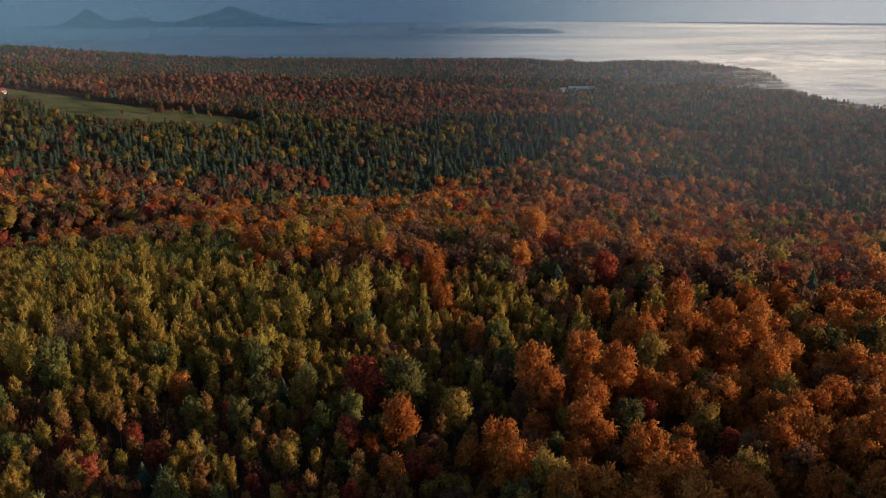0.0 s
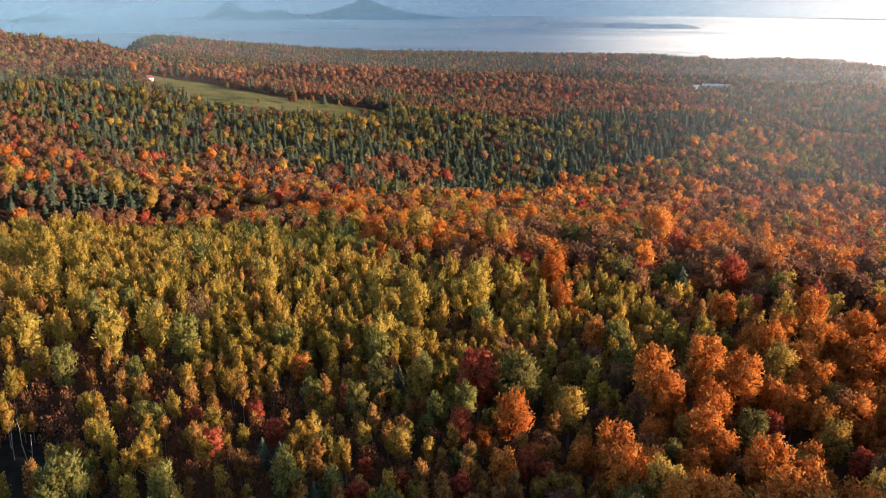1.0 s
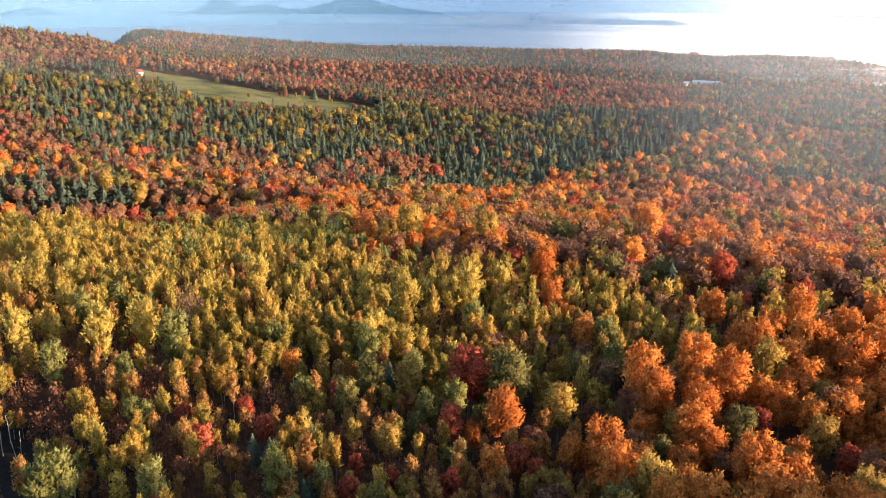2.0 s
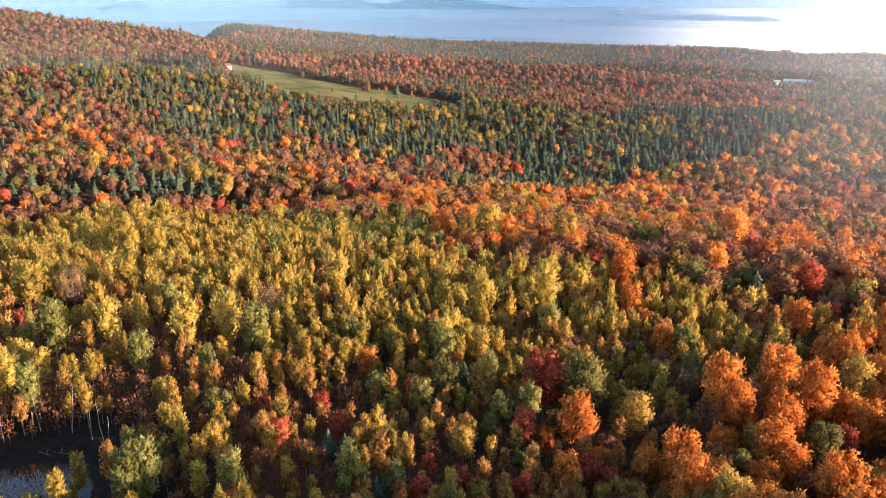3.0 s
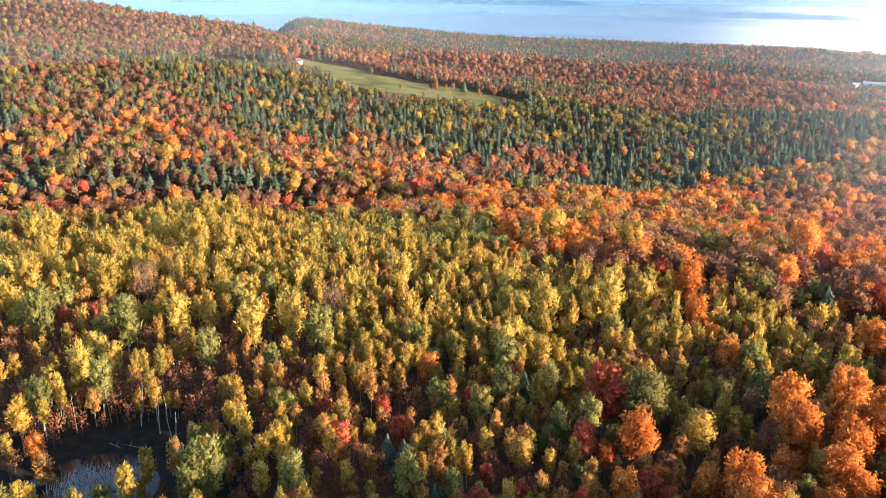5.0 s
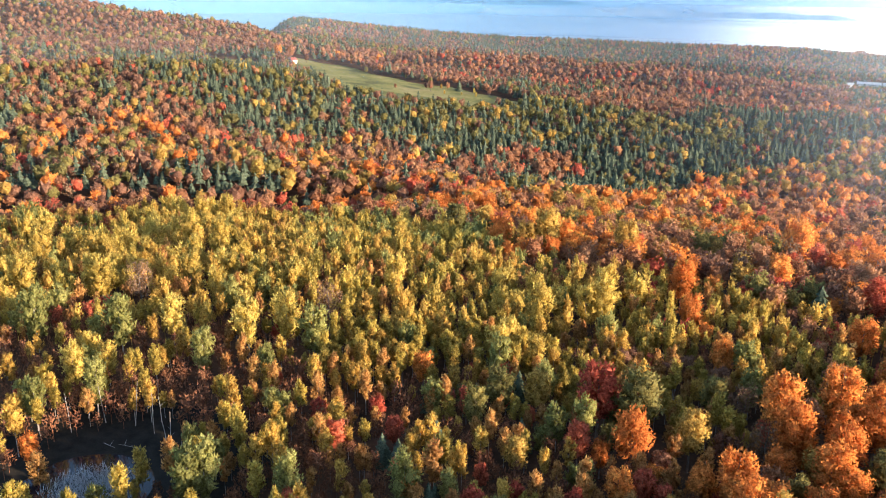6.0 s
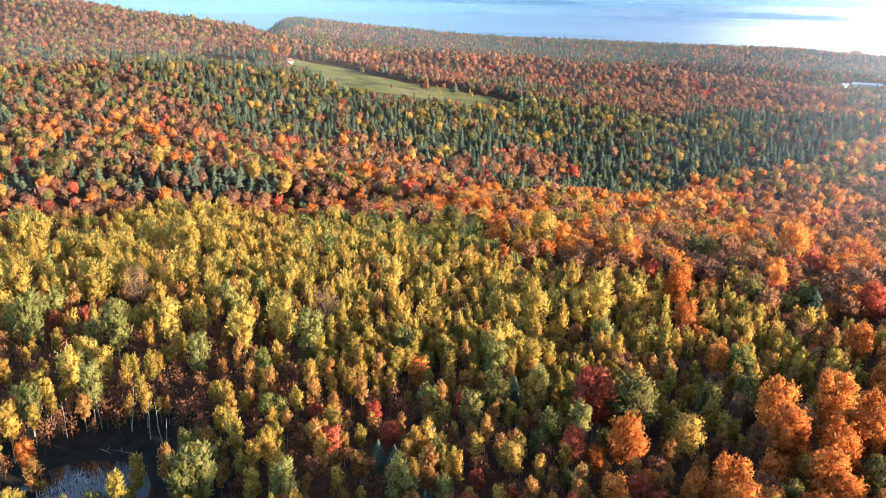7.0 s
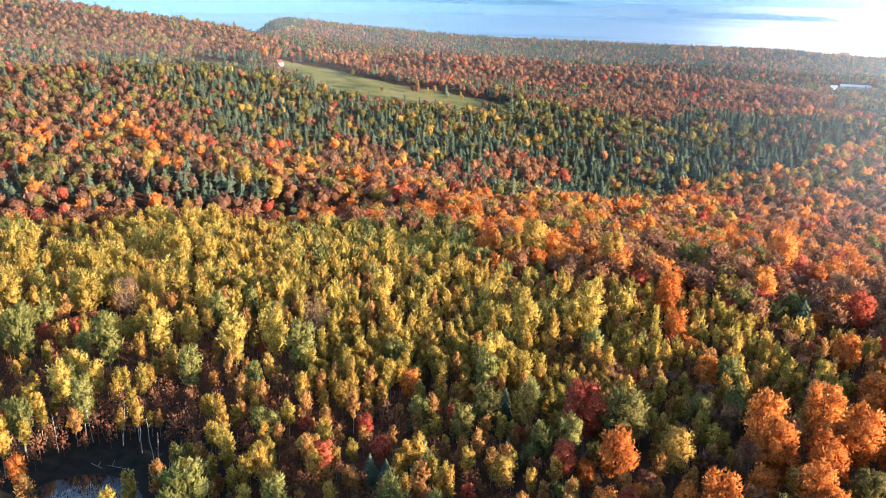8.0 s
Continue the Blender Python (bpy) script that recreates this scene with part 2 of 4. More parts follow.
def round_plan(az, r):
    a = np.radians(az)
    return -np.sin(a) * r, np.cos(a) * r


def ground_place(az, r):
    x, y = round_plan(az, r)
    return x, y, land(x, y)


rings = np.concatenate((np.linspace(0.001, 300, 60), np.geomspace(306, 4980, 110)))
v, f = sheet(np.linspace(-180, 180, 289), rings, ground_place)
ground = tagged(new("ground", mesh_of("ground", v, f, FLOOR, True)), "dark leaf-strewn forest floor under autumn woods", "ground", kind="structure")

# ---- valley fog, far ridges and haze ----
def fog_place(az, r):
    x, y = round_plan(az, r)
    z = -71 + 3 * (lattice(x / 700, y / 620, 11) - 0.5)
    return x, y, z


def fog_sheet(name, raise_by, mat, near, far, label):
    us, vs = np.linspace(-75, -11 if raise_by else 62, 150), np.geomspace(near, far, 90)
    v, f = sheet(us, vs, fog_place)
    a, b, c = v[f[0, 0]], v[f[0, 1]], v[f[0, 2]]
    if np.cross(b - a, c - a)[2] < 0:
        f = f[:, ::-1]
    v[:, 2] += raise_by
    r, az = polar(v[:, 0], v[:, 1])
    # on the lower sheet this sets the painted brightness, rising to the right
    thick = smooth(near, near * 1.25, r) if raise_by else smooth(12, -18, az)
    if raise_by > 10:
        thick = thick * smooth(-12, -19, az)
    # normals leaned sunward on the right, to brighten the fog there
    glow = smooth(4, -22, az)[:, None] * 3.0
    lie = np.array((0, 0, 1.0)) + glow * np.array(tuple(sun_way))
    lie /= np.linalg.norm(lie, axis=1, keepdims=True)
    return tagged(new(name, mesh_of(name, v, f, mat, True, lie, veil=thick)), label, "fog", kind="structure")


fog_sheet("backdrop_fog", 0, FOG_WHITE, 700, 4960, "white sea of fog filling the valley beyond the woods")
fog_sheet("mist_bank", 15, MIST_WISP, 1000, 2600, "wisps of mist drifting among trees at the valley's edge")


def ridge(name, az0, az1, r0, depth, shelf, peaks, label, base=-95, cover=None):
    """A long hill that stands out of the fog: shelf is its even height, peaks are (azimuth, width in degrees, height above it)."""
    def place(az, q):
        r = r0 + q * depth
        x, y = round_plan(az, r)
        top = shelf + sum(h * np.exp(-np.abs((az - a) / w) ** 1.6) for a, w, h in peaks)
        top = top * smooth(az0, az0 + 4, az) * smooth(az1, az1 - 2.5, az)
        rough = (lattice(az * 1.7, q * 3 + az, 21) - 0.5) * 0.16
        return x, y, base + top * np.sin(np.clip(q, 0, 1) * math.pi) ** 0.8 * (1 + rough)
    v, f = sheet(np.linspace(az0, az1, 200), np.linspace(0, 1, 16), place)
    return tagged(new(name, mesh_of(name, v, f, cover or HAZED_FAR_WOOD, True)), label, "mountain", kind="structure")


ridge("backdrop_low_ridge", -9.5, 17.5, 3400, 420, 37, [(7, 4, 12), (-2, 3, 4)], "low wooded ridge, coloured haze-grey, rising out of the fog", cover=HAZED_RIDGE)
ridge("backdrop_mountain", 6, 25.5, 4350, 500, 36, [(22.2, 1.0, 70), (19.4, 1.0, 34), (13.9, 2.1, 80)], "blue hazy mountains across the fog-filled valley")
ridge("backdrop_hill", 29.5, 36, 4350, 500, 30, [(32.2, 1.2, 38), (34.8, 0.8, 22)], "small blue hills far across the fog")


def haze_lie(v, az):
    """Normals of the haze sheets, turned more sunward to the right to brighten it."""
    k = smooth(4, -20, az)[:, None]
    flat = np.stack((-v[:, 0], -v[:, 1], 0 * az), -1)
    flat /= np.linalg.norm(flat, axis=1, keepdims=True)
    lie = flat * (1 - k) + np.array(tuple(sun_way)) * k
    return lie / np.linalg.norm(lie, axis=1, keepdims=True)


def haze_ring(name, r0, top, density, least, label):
    """Upright sheet standing for haze, thicker towards the sun's side and near the ground."""
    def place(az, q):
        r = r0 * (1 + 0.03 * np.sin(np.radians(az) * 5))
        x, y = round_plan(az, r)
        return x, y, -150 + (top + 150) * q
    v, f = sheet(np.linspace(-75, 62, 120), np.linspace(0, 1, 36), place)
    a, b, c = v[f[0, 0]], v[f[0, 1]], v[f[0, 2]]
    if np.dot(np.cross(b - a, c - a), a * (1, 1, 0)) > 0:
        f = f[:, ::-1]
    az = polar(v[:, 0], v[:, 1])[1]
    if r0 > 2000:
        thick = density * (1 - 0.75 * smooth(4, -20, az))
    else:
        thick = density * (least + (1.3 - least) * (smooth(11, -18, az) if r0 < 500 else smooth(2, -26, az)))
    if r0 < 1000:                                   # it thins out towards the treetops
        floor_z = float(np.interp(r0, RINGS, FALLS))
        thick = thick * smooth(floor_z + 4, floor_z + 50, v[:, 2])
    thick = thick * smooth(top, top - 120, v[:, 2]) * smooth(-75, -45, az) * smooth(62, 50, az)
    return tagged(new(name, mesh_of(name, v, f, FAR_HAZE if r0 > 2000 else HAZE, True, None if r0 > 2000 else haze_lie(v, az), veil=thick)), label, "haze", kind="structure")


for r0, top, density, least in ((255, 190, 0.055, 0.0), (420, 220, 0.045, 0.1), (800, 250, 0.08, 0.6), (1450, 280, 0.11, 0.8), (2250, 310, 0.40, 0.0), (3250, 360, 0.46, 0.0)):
    haze_ring("backdrop_haze", r0, top, density, least, "see-through sheet standing for sunlit haze over the woods")

# the sky low over the valley, where haze hides the horizon
m, t, out = material("low_sky")
glow = node(t, "ShaderNodeEmission", Strength=1.0)
split = t.nodes.new("ShaderNodeSeparateXYZ")
t.links.new(t.nodes.new("ShaderNodeNewGeometry").outputs["Position"], split.inputs[0])
across = node(t, "ShaderNodeMapRange")
across.inputs[1].default_value, across.inputs[2].default_value = -2800, 1900
t.links.new(split.outputs[0], across.inputs[0])
t.links.new(ramp(t, across.outputs[0], [(0.0, (0.125, 0.20, 0.305)), (0.5, (0.165, 0.25, 0.355)), (0.72, (0.30, 0.40, 0.47)), (1.0, (0.9, 0.92, 0.90))]), glow.inputs["Color"])
t.links.new(glow.outputs[0], out.inputs[0])
v, f = sheet(np.linspace(-180, 180, 181), np.linspace(-150, 112, 6), lambda az, z: (*round_plan(az, 4970 + 0 * z), z))
tagged(new("backdrop_sky", mesh_of("backdrop_sky", v, f, m, True)), "pale blue hazy sky low over the valley", "sky", kind="structure")

# ---- trees: crowns of leafy sprays, tapered trunks with limbs ----
GOLDEN = (1 + 5 ** 0.5) / 2
ICO = np.array([(-1, GOLDEN, 0), (1, GOLDEN, 0), (-1, -GOLDEN, 0), (1, -GOLDEN, 0), (0, -1, GOLDEN), (0, 1, GOLDEN),
                (0, -1, -GOLDEN), (0, 1, -GOLDEN), (GOLDEN, 0, -1), (GOLDEN, 0, 1), (-GOLDEN, 0, -1), (-GOLDEN, 0, 1)]) / math.hypot(1, GOLDEN)
ICO_FACES = np.array([f for f in [(a, b, c) for a in range(12) for b in range(a + 1, 12) for c in range(b + 1, 12)]
                      if max(np.linalg.norm(ICO[f[i]] - ICO[f[i - 1]]) for i in range(3)) < 1.1])
OCTA = np.array([(1, 0, 0), (0, 1, 0), (-1, 0, 0), (0, -1, 0), (0, 0, 1), (0, 0, -1)], float)
OCTA_FACES = np.array([(0, 1, 4), (1, 2, 4), (2, 3, 4), (3, 0, 4), (1, 0, 5), (2, 1, 5), (3, 2, 5), (0, 3, 5)])


def unit(v):
    return v / (np.linalg.norm(v, axis=-1, keepdims=True) + 1e-9)


def on_ball(n, rng, low=-0.55):
    d = unit(rng.normal(0, 1, (n * 4, 3)))
    return d[d[:, 2] > low][:n]


def leafy_crown(seed, height, width, sprays, leaves, leaf, base, waist, point, ball, stretch, flare, whole=0.0, loose=0.42):
    """Crown of rising leafy sprays with gaps between them. base: the crown's foot and waist its widest height, by the tree's and the
    crown's height; point narrows the top; ball, stretch, flare: a spray's girth, length and outward lean; whole: one inner mass for all; loose: how far leaves stray."""
    rng = np.random.default_rng(seed)
    foot, tall = height * base, height * (1 - base)

    def reach(u):
        return min(u / waist, 1.0) ** 0.55 * min((1 - u) / (1 - waist), 1.0) ** point

    vs, fs, ls, count = [], [], [], 0

    def add(v, f, n):
        nonlocal count
        vs.append(v), fs.append(f + count), ls.append(n)
        count += len(v)

    for k in range(sprays):
        u = 0.04 + 0.84 * (k + rng.uniform(0.2, 0.8)) / sprays
        a = k * 2.39996 + rng.uniform(-0.5, 0.5)
        ring = reach(u) * rng.uniform(0.62, 1.0)
        out = np.array((math.cos(a), math.sin(a), 0.0))
        axis = unit(out * flare * ring + np.array((0, 0, 1.0)))
        b = width / 2 * ball * (0.45 + 0.55 * reach(u)) * rng.uniform(0.75, 1.22)
        c = out * ring * max(width / 2 - b * 0.9, 0) + np.array((0, 0, foot + u * tall * 0.93))
        d = on_ball(leaves, rng, -0.65)
        n = len(d)
        along = (d @ axis)[:, None] * axis
        at = c + (d + along * (stretch - 1)) * b * rng.uniform(0.72, 1.16, (n, 1))
        facing = unit(d + out * ring * 0.6 + np.array((0, 0, 0.2)))
        way = unit(axis * 0.9 + d * 0.7 + rng.normal(0, loose, (n, 3)))
        side = unit(np.cross(facing + rng.normal(0, 0.45, (n, 3)), way))
        size = leaf * rng.uniform(0.6, 1.35, (n, 1))
        v = np.stack((at - way * size * 0.45 - side * size * 0.33, at - way * size * 0.4 + side * size * 0.33, at + way * size * 0.6), 1)
        real = np.cross(side, way)
        real *= np.sign((real * facing).sum(1, keepdims=True))
        add(v.reshape(-1, 3), np.arange(3 * n).reshape(n, 3), np.repeat(unit(facing * 0.5 + real * 0.5), 3, 0))
        if not whole:
            turn = np.array(Euler(rng.uniform(0, 6.28, 3)).to_matrix())
            d = OCTA @ turn.T
            v = c + (d + (d @ axis)[:, None] * axis * (stretch - 1)) * b * 0.72
            add(v, OCTA_FACES, unit(d + out * ring))
    if whole:
        d = ICO @ np.array(Euler(rng.uniform(0, 6.28, 3)).to_matrix()).T
        u = d[:, 2] * 0.5 + 0.5
        girth = np.array([0.35 + 0.65 * reach(min(max(q, 0.05), 0.95)) for q in u])[:, None]
        v = d * np.array((width / 2, width / 2, tall / 2)) * whole * rng.uniform(0.85, 1.15, (12, 1))
        v[:, :2] *= girth
        add(v + np.array((0, 0, foot + tall * 0.46)), ICO_FACES, unit(d))
    return np.concatenate(vs), np.concatenate(fs), np.concatenate(ls)


def spruce_crown(seed, height, width, whorls, boughs, corners_each=4):
    """Dark cone of drooping boughs in whorls."""
    rng = np.random.default_rng(seed)
    vs, lie = [], []
    for k in range(whorls):
        u = (k + rng.uniform(0.1, 0.6)) / whorls
        z, reach = height * (0.10 + 0.88 * u), width / 2 * (1 - u) ** 0.85 * rng.uniform(0.8, 1.15) + 0.12
        for j in range(boughs):
            a = (j + rng.uniform(-0.3, 0.3) + 0.5 * (k % 2)) * 2 * math.pi / boughs
            q = reach * rng.uniform(0.75, 1.15)
            w = q * math.pi / boughs * 1.15 + 0.05
            o, s = np.array((math.cos(a), math.sin(a), 0)), np.array((-math.sin(a), math.cos(a), 0))
            top = np.array((0, 0, z + height * 0.75 / whorls))
            droop = np.array((0, 0, z - q * 0.28))
            lie += [o * 0.8 + np.array((0, 0, 0.6))] * corners_each
            if corners_each == 3:
                vs += [top, o * q * 0.85 - s * w + droop, o * q * 0.85 + s * w + droop]
            else:
                vs += [top, o * q * 0.62 - s * w + droop, o * q + droop - np.array((0, 0, q * 0.15)), o * q * 0.62 + s * w + droop]
    first = np.arange(0, len(vs), corners_each)[:, None]
    faces = first + np.array((0, 1, 2))
    if corners_each == 4:
        faces = np.concatenate((faces, first + np.array((0, 2, 3))))
    return np.array(vs), faces, np.array(lie)


def tube(points, radii, sides):
    """A tapered round stem through the points."""
    vs, fs = [], []
    for k, (p, q) in enumerate(zip(points, radii)):
        for j in range(sides):
            a = 2 * math.pi * j / sides
            vs.append((p[0] + math.cos(a) * q, p[1] + math.sin(a) * q, p[2]))
            if k:
                i, n = (k - 1) * sides, (j + 1) % sides
                fs.append((i + j, i + n, i + sides + n, i + sides + j))
    return vs, fs


def stem(seed, height, girth, limbs, spread, sides=6, lean=0.03):
    """Trunk with a slight bow and rising limbs."""
    rng = np.random.default_rng(seed)
    a = rng.uniform(0, 6.28)
    bow = np.array((math.cos(a), math.sin(a))) * height * lean
    line = [(bow[0] * u * u, bow[1] * u * u, height * u * 0.86 - 0.4 * (u == 0)) for u in (0, 0.12, 0.35, 0.6, 0.8, 1.0)]
    vs, fs = tube(line, [girth * w for w in (1.3, 1.0, 0.8, 0.55, 0.35, 0.12)], sides)
    for k in range(limbs):
        u = 0.35 + 0.5 * (k + rng.uniform(0, 1)) / limbs
        b, reach = k * 2.4 + rng.uniform(-0.4, 0.4), spread * rng.uniform(0.5, 0.85) * (1.15 - u)
        foot = np.array((bow[0] * u * u, bow[1] * u * u, height * u * 0.86))
        out = np.array((math.cos(b), math.sin(b), 0))
        pts = [foot, foot + out * reach * 0.5 + (0, 0, reach * 0.35), foot + out * reach + (0, 0, reach * 0.9)]
        lv, lf = tube(pts, [girth * 0.38, girth * 0.24, girth * 0.06], 4)
        fs += [tuple(i + len(vs) for i in q) for q in lf]
        vs += lv
    return np.array(vs), np.array(fs)


# kind: shape, height and crown width in metres, bark
KINDS = {
    "gold_birch": ("birch", 8.8, 3.2, WHITE_BARK),
    "lime_birch": ("birch", 8.8, 3.0, WHITE_BARK),
    "amber_birch": ("birch", 8.2, 3.0, WHITE_BARK),
    "poplar": ("poplar", 10.0, 5.0, WHITE_BARK),
    "gold_poplar": ("poplar", 10.0, 5.2, WHITE_BARK),
    "orange_maple": ("maple", 13.0, 7.6, GREY_BARK),
    "russet_maple": ("maple", 12.0, 7.2, GREY_BARK),
    "rust_maple": ("maple", 12.0, 7.2, GREY_BARK),
    "red_maple": ("maple", 12.0, 6.6, GREY_BARK),
    "yellow_maple": ("maple", 13.0, 7.6, GREY_BARK),
    "olive_maple": ("maple", 13.0, 7.6, GREY_BARK),
    "bare_maple": ("maple", 12.0, 6.8, GREY_BARK),
    "spruce": ("spruce", 11.4, 9.0, GREY_BARK),
    "bare_shrub": ("birch", 5.8, 3.6, GREY_BARK),
}
VARIANTS = 5


def crown_of(kind, detail, variant):
    """Crown of a kind at one of four levels of detail, finest 0."""
    shape, h, w, _ = KINDS[kind]
    seed = 100 * sorted(KINDS).index(kind) + 10 * detail + variant
    if shape == "birch":
        sprays, leaves, leaf, whole = ((9, 54, 0.43, 0), (6, 22, 0.66, 0.66), (4, 8, 1.2, 0.72), (3, 4, 1.7, 0.75))[detail]
        if kind == "bare_shrub":
            leaves, whole, leaf = int(leaves * 0.8), 0.3 if detail else 0.01, leaf * 0.7
        v, f, lie = leafy_crown(seed, h, w, sprays, leaves, leaf, 0.36, 0.38, 0.72, 0.52, 1.5, 0.45, whole)
    elif shape == "poplar":
        sprays, leaves, leaf, whole = ((15, 60, 0.48, 0), (9, 26, 0.8, 0.66), (6, 7, 1.4, 0.72), (4, 4, 2.0, 0.75))[detail]
        v, f, lie = leafy_crown(seed, h, w, sprays, leaves, leaf, 0.22, 0.5, 0.5, 0.42, 1.45, 0.5, whole)
    elif shape == "maple":
        sprays, leaves, leaf, whole = ((24, 64, 0.52, 0), (12, 24, 1.0, 0.68), (8, 6, 1.7, 0.78), (5, 4, 2.3, 0.85))[detail]
        if kind == "bare_maple":
            leaf, whole = leaf * 0.62, 0.4 if detail else 0.01
        v, f, lie = leafy_crown(seed, h, w, sprays, leaves, leaf, 0.3 if detail < 2 else 0.4, 0.42, 0.38, 0.4, 1.05, 0.9, whole, 1.0)
    else:
        v, f, lie = spruce_crown(seed, h, w, *((17, 9), (12, 8), (8, 6), (5, 4))[detail], 3 if detail else 4)
    # turn every leaf so that its upper side looks outward
    a, b, c = v[f[:, 0]], v[f[:, 1]], v[f[:, 2]]
    wrong = (np.cross(b - a, c - a) * lie[f[:, 0]]).sum(1) < 0
    f[wrong] = f[wrong][:, ::-1]
    if detail > 1:
        f = f[v[f].mean(1)[:, 2] > h * 0.34]
    return v, f, lie


def wood(name, kind, spots, detail, label, rng):
    """Woodland too thick to count: one mesh; spots are rows of x, y, size."""
    if not len(spots):
        return
    shape, h, w, bark = KINDS[kind]
    vs, fs, tints, lies, base = [], [], [], [], 0
    pick = rng.integers(0, VARIANTS, len(spots))
    for k in range(VARIANTS):
        these = spots[pick == k]
        if not len(these):
            continue
        v, f, lie = crown_of(kind, detail, k)
        if detail == 1:
            tv, tf = tube([(0, 0, -0.3), (0, 0, h * 0.75)], [0.012 * h, 0.004 * h], 3)
            tf = np.array(tf)
            f = np.concatenate((f, tf[:, :3] + len(v), tf[:, (0, 2, 3)] + len(v)))
            v = np.concatenate((v, np.array(tv)))
            lie = np.concatenate((lie, np.array([(math.cos(a), math.sin(a), 0) for a in (0, 2.094, 4.189)] * 2)))
        turn, tall = rng.uniform(0, 6.28, len(these)), rng.uniform(0.8, 1.25 if shape != "maple" else 1.08, len(these))
        c, s, q = np.cos(turn)[:, None], np.sin(turn)[:, None], these[:, 2][:, None]
        x = (v[:, 0] * c - v[:, 1] * s) * q + these[:, 0][:, None]
        y = (v[:, 0] * s + v[:, 1] * c) * q + these[:, 1][:, None]
        z = v[:, 2] * q * tall[:, None] + land(these[:, 0], these[:, 1])[:, None]
        vs.append(np.stack((x, y, z), -1).reshape(-1, 3))
        out = np.stack((lie[:, 0] * c - lie[:, 1] * s, lie[:, 0] * s + lie[:, 1] * c, np.repeat(lie[None, :, 2], len(these), 0)), -1)
        lies.append(out.reshape(-1, 3))
        fs.append((f[None] + (base + np.arange(len(these)) * len(v))[:, None, None]).reshape(-1, 3))
        tints.append(np.repeat(rng.uniform(0, 1, len(these)), len(v)))
        base += len(these) * len(v)
    me = mesh_of(name, np.concatenate(vs), np.concatenate(fs), LEAVES[kind], lie=np.concatenate(lies), tint=np.concatenate(tints))
    return tagged(new(name, me), label, "woodland", kind="stuff")


MADE = {}


def tree(kind, variant):
    """A single tree, standing at the origin: an empty with its trunk and crown."""
    if (kind, variant) in MADE:
        return MADE[kind, variant]
    shape, h, w, bark = KINDS[kind]
    top = new(kind, None)
    seed = 7000 + 10 * sorted(KINDS).index(kind) + variant
    girth = {"birch": 0.0075 * h, "poplar": 0.011 * h, "maple": 0.018 * h, "spruce": 0.014 * h}[shape]
    tv, tf = stem(seed, h, girth, {"birch": 5, "poplar": 7, "maple": 9, "spruce": 0}[shape], w * 0.5)
    cv, cf, lie = crown_of(kind, 0, variant)
    for name, v, f, mat, faces in (("trunk", tv, tf, bark, None), ("crown", cv, cf, LEAVES[kind], lie)):
        ob = new(name, mesh_of(kind + "_" + name, v, f, mat, True, faces))
        ob.parent = top
    MADE[kind, variant] = top
    top["fresh"] = 1
    return top


TREE_LABELS = {
    "gold_birch": "slender birch with golden yellow autumn leaves in a thicket",
    "lime_birch": "slender birch with yellow-green leaves in a dense stand",
    "amber_birch": "slender birch with amber brown leaves among yellow ones",
    "poplar": "grey-green poplar still in leaf among yellow birches",
    "gold_poplar": "broad poplar in bright golden leaf above the birches",
    "orange_maple": "round maple in full orange autumn leaf",
    "russet_maple": "round maple in soft russet orange autumn leaf",
    "rust_maple": "rust brown maple with thinning autumn leaves",
    "red_maple": "crimson red maple in autumn leaf among birches",
    "yellow_maple": "broad maple with golden yellow autumn leaves",
    "olive_maple": "broad maple turning from olive green to yellow",
    "bare_maple": "nearly leafless grey-brown maple among coloured trees",
    "spruce": "dark green spruce among autumn trees",
    "bare_shrub": "leafless grey-brown brush between young birches",
}


def plant(kind, x, y, size, tall, turn, variant):
    """Stands one tree on the ground; tall stretches its height."""
    source = tree(kind, variant)
    z = float(land(x, y))
    m = pose(x, y, z, 0, 0, math.degrees(turn))
    if source.get("fresh"):
        del source["fresh"]
        made = source
        made.matrix_basis = m
    else:
        made = copy_thing(source, m)
    made.scale = (size, size, size * tall)
    plain = {"birch": "birch tree", "poplar": "poplar tree", "maple": "maple tree", "spruce": "spruce tree", "shrub": "shrub"}
    return tagged(made, TREE_LABELS[kind], plain[kind.split("_")[-1]], group=kind.replace("_", " ") + " trees")


# ---- where each kind grows ----
def in_grove(r, az):
    """The big orange maples on the near right."""
    return (az < -4) & (r < np.interp(az, (-30, -27, -16.7, -13.2, -7.5, -4), (246, 240, 215, 199, 169, 150)))


def birch_limit(az):
    """How far the young birches reach, by heading."""
    return np.interp(az, (-36, -11, -3, 1, 13.5, 15.5, 25, 30, 45), (215, 222, 226, 240, 250, 308, 326, 334, 345))


# stands of one mixture: corners as heading and distance, shares of the kinds
STANDS = {}
STANDS["high_slope"] = ([(43.6, 1239), (36.3, 1256), (30.4, 1231), (26.3, 1203), (29.8, 936), (34.6, 890), (40.3, 879), (43.8, 1055)],
    dict(rust_maple=0.56, russet_maple=0.1, bare_maple=0.16, olive_maple=0.11, spruce=0.07))
STANDS["left_slope"] = ([(43.8, 1077), (40, 903), (34.6, 875), (30.6, 800), (30.4, 617), (34.9, 586), (39.8, 598), (44.5, 575)],
    dict(rust_maple=0.27, bare_maple=0.15, olive_maple=0.2, spruce=0.2, yellow_maple=0.01, russet_maple=0.147, red_maple=0.02))
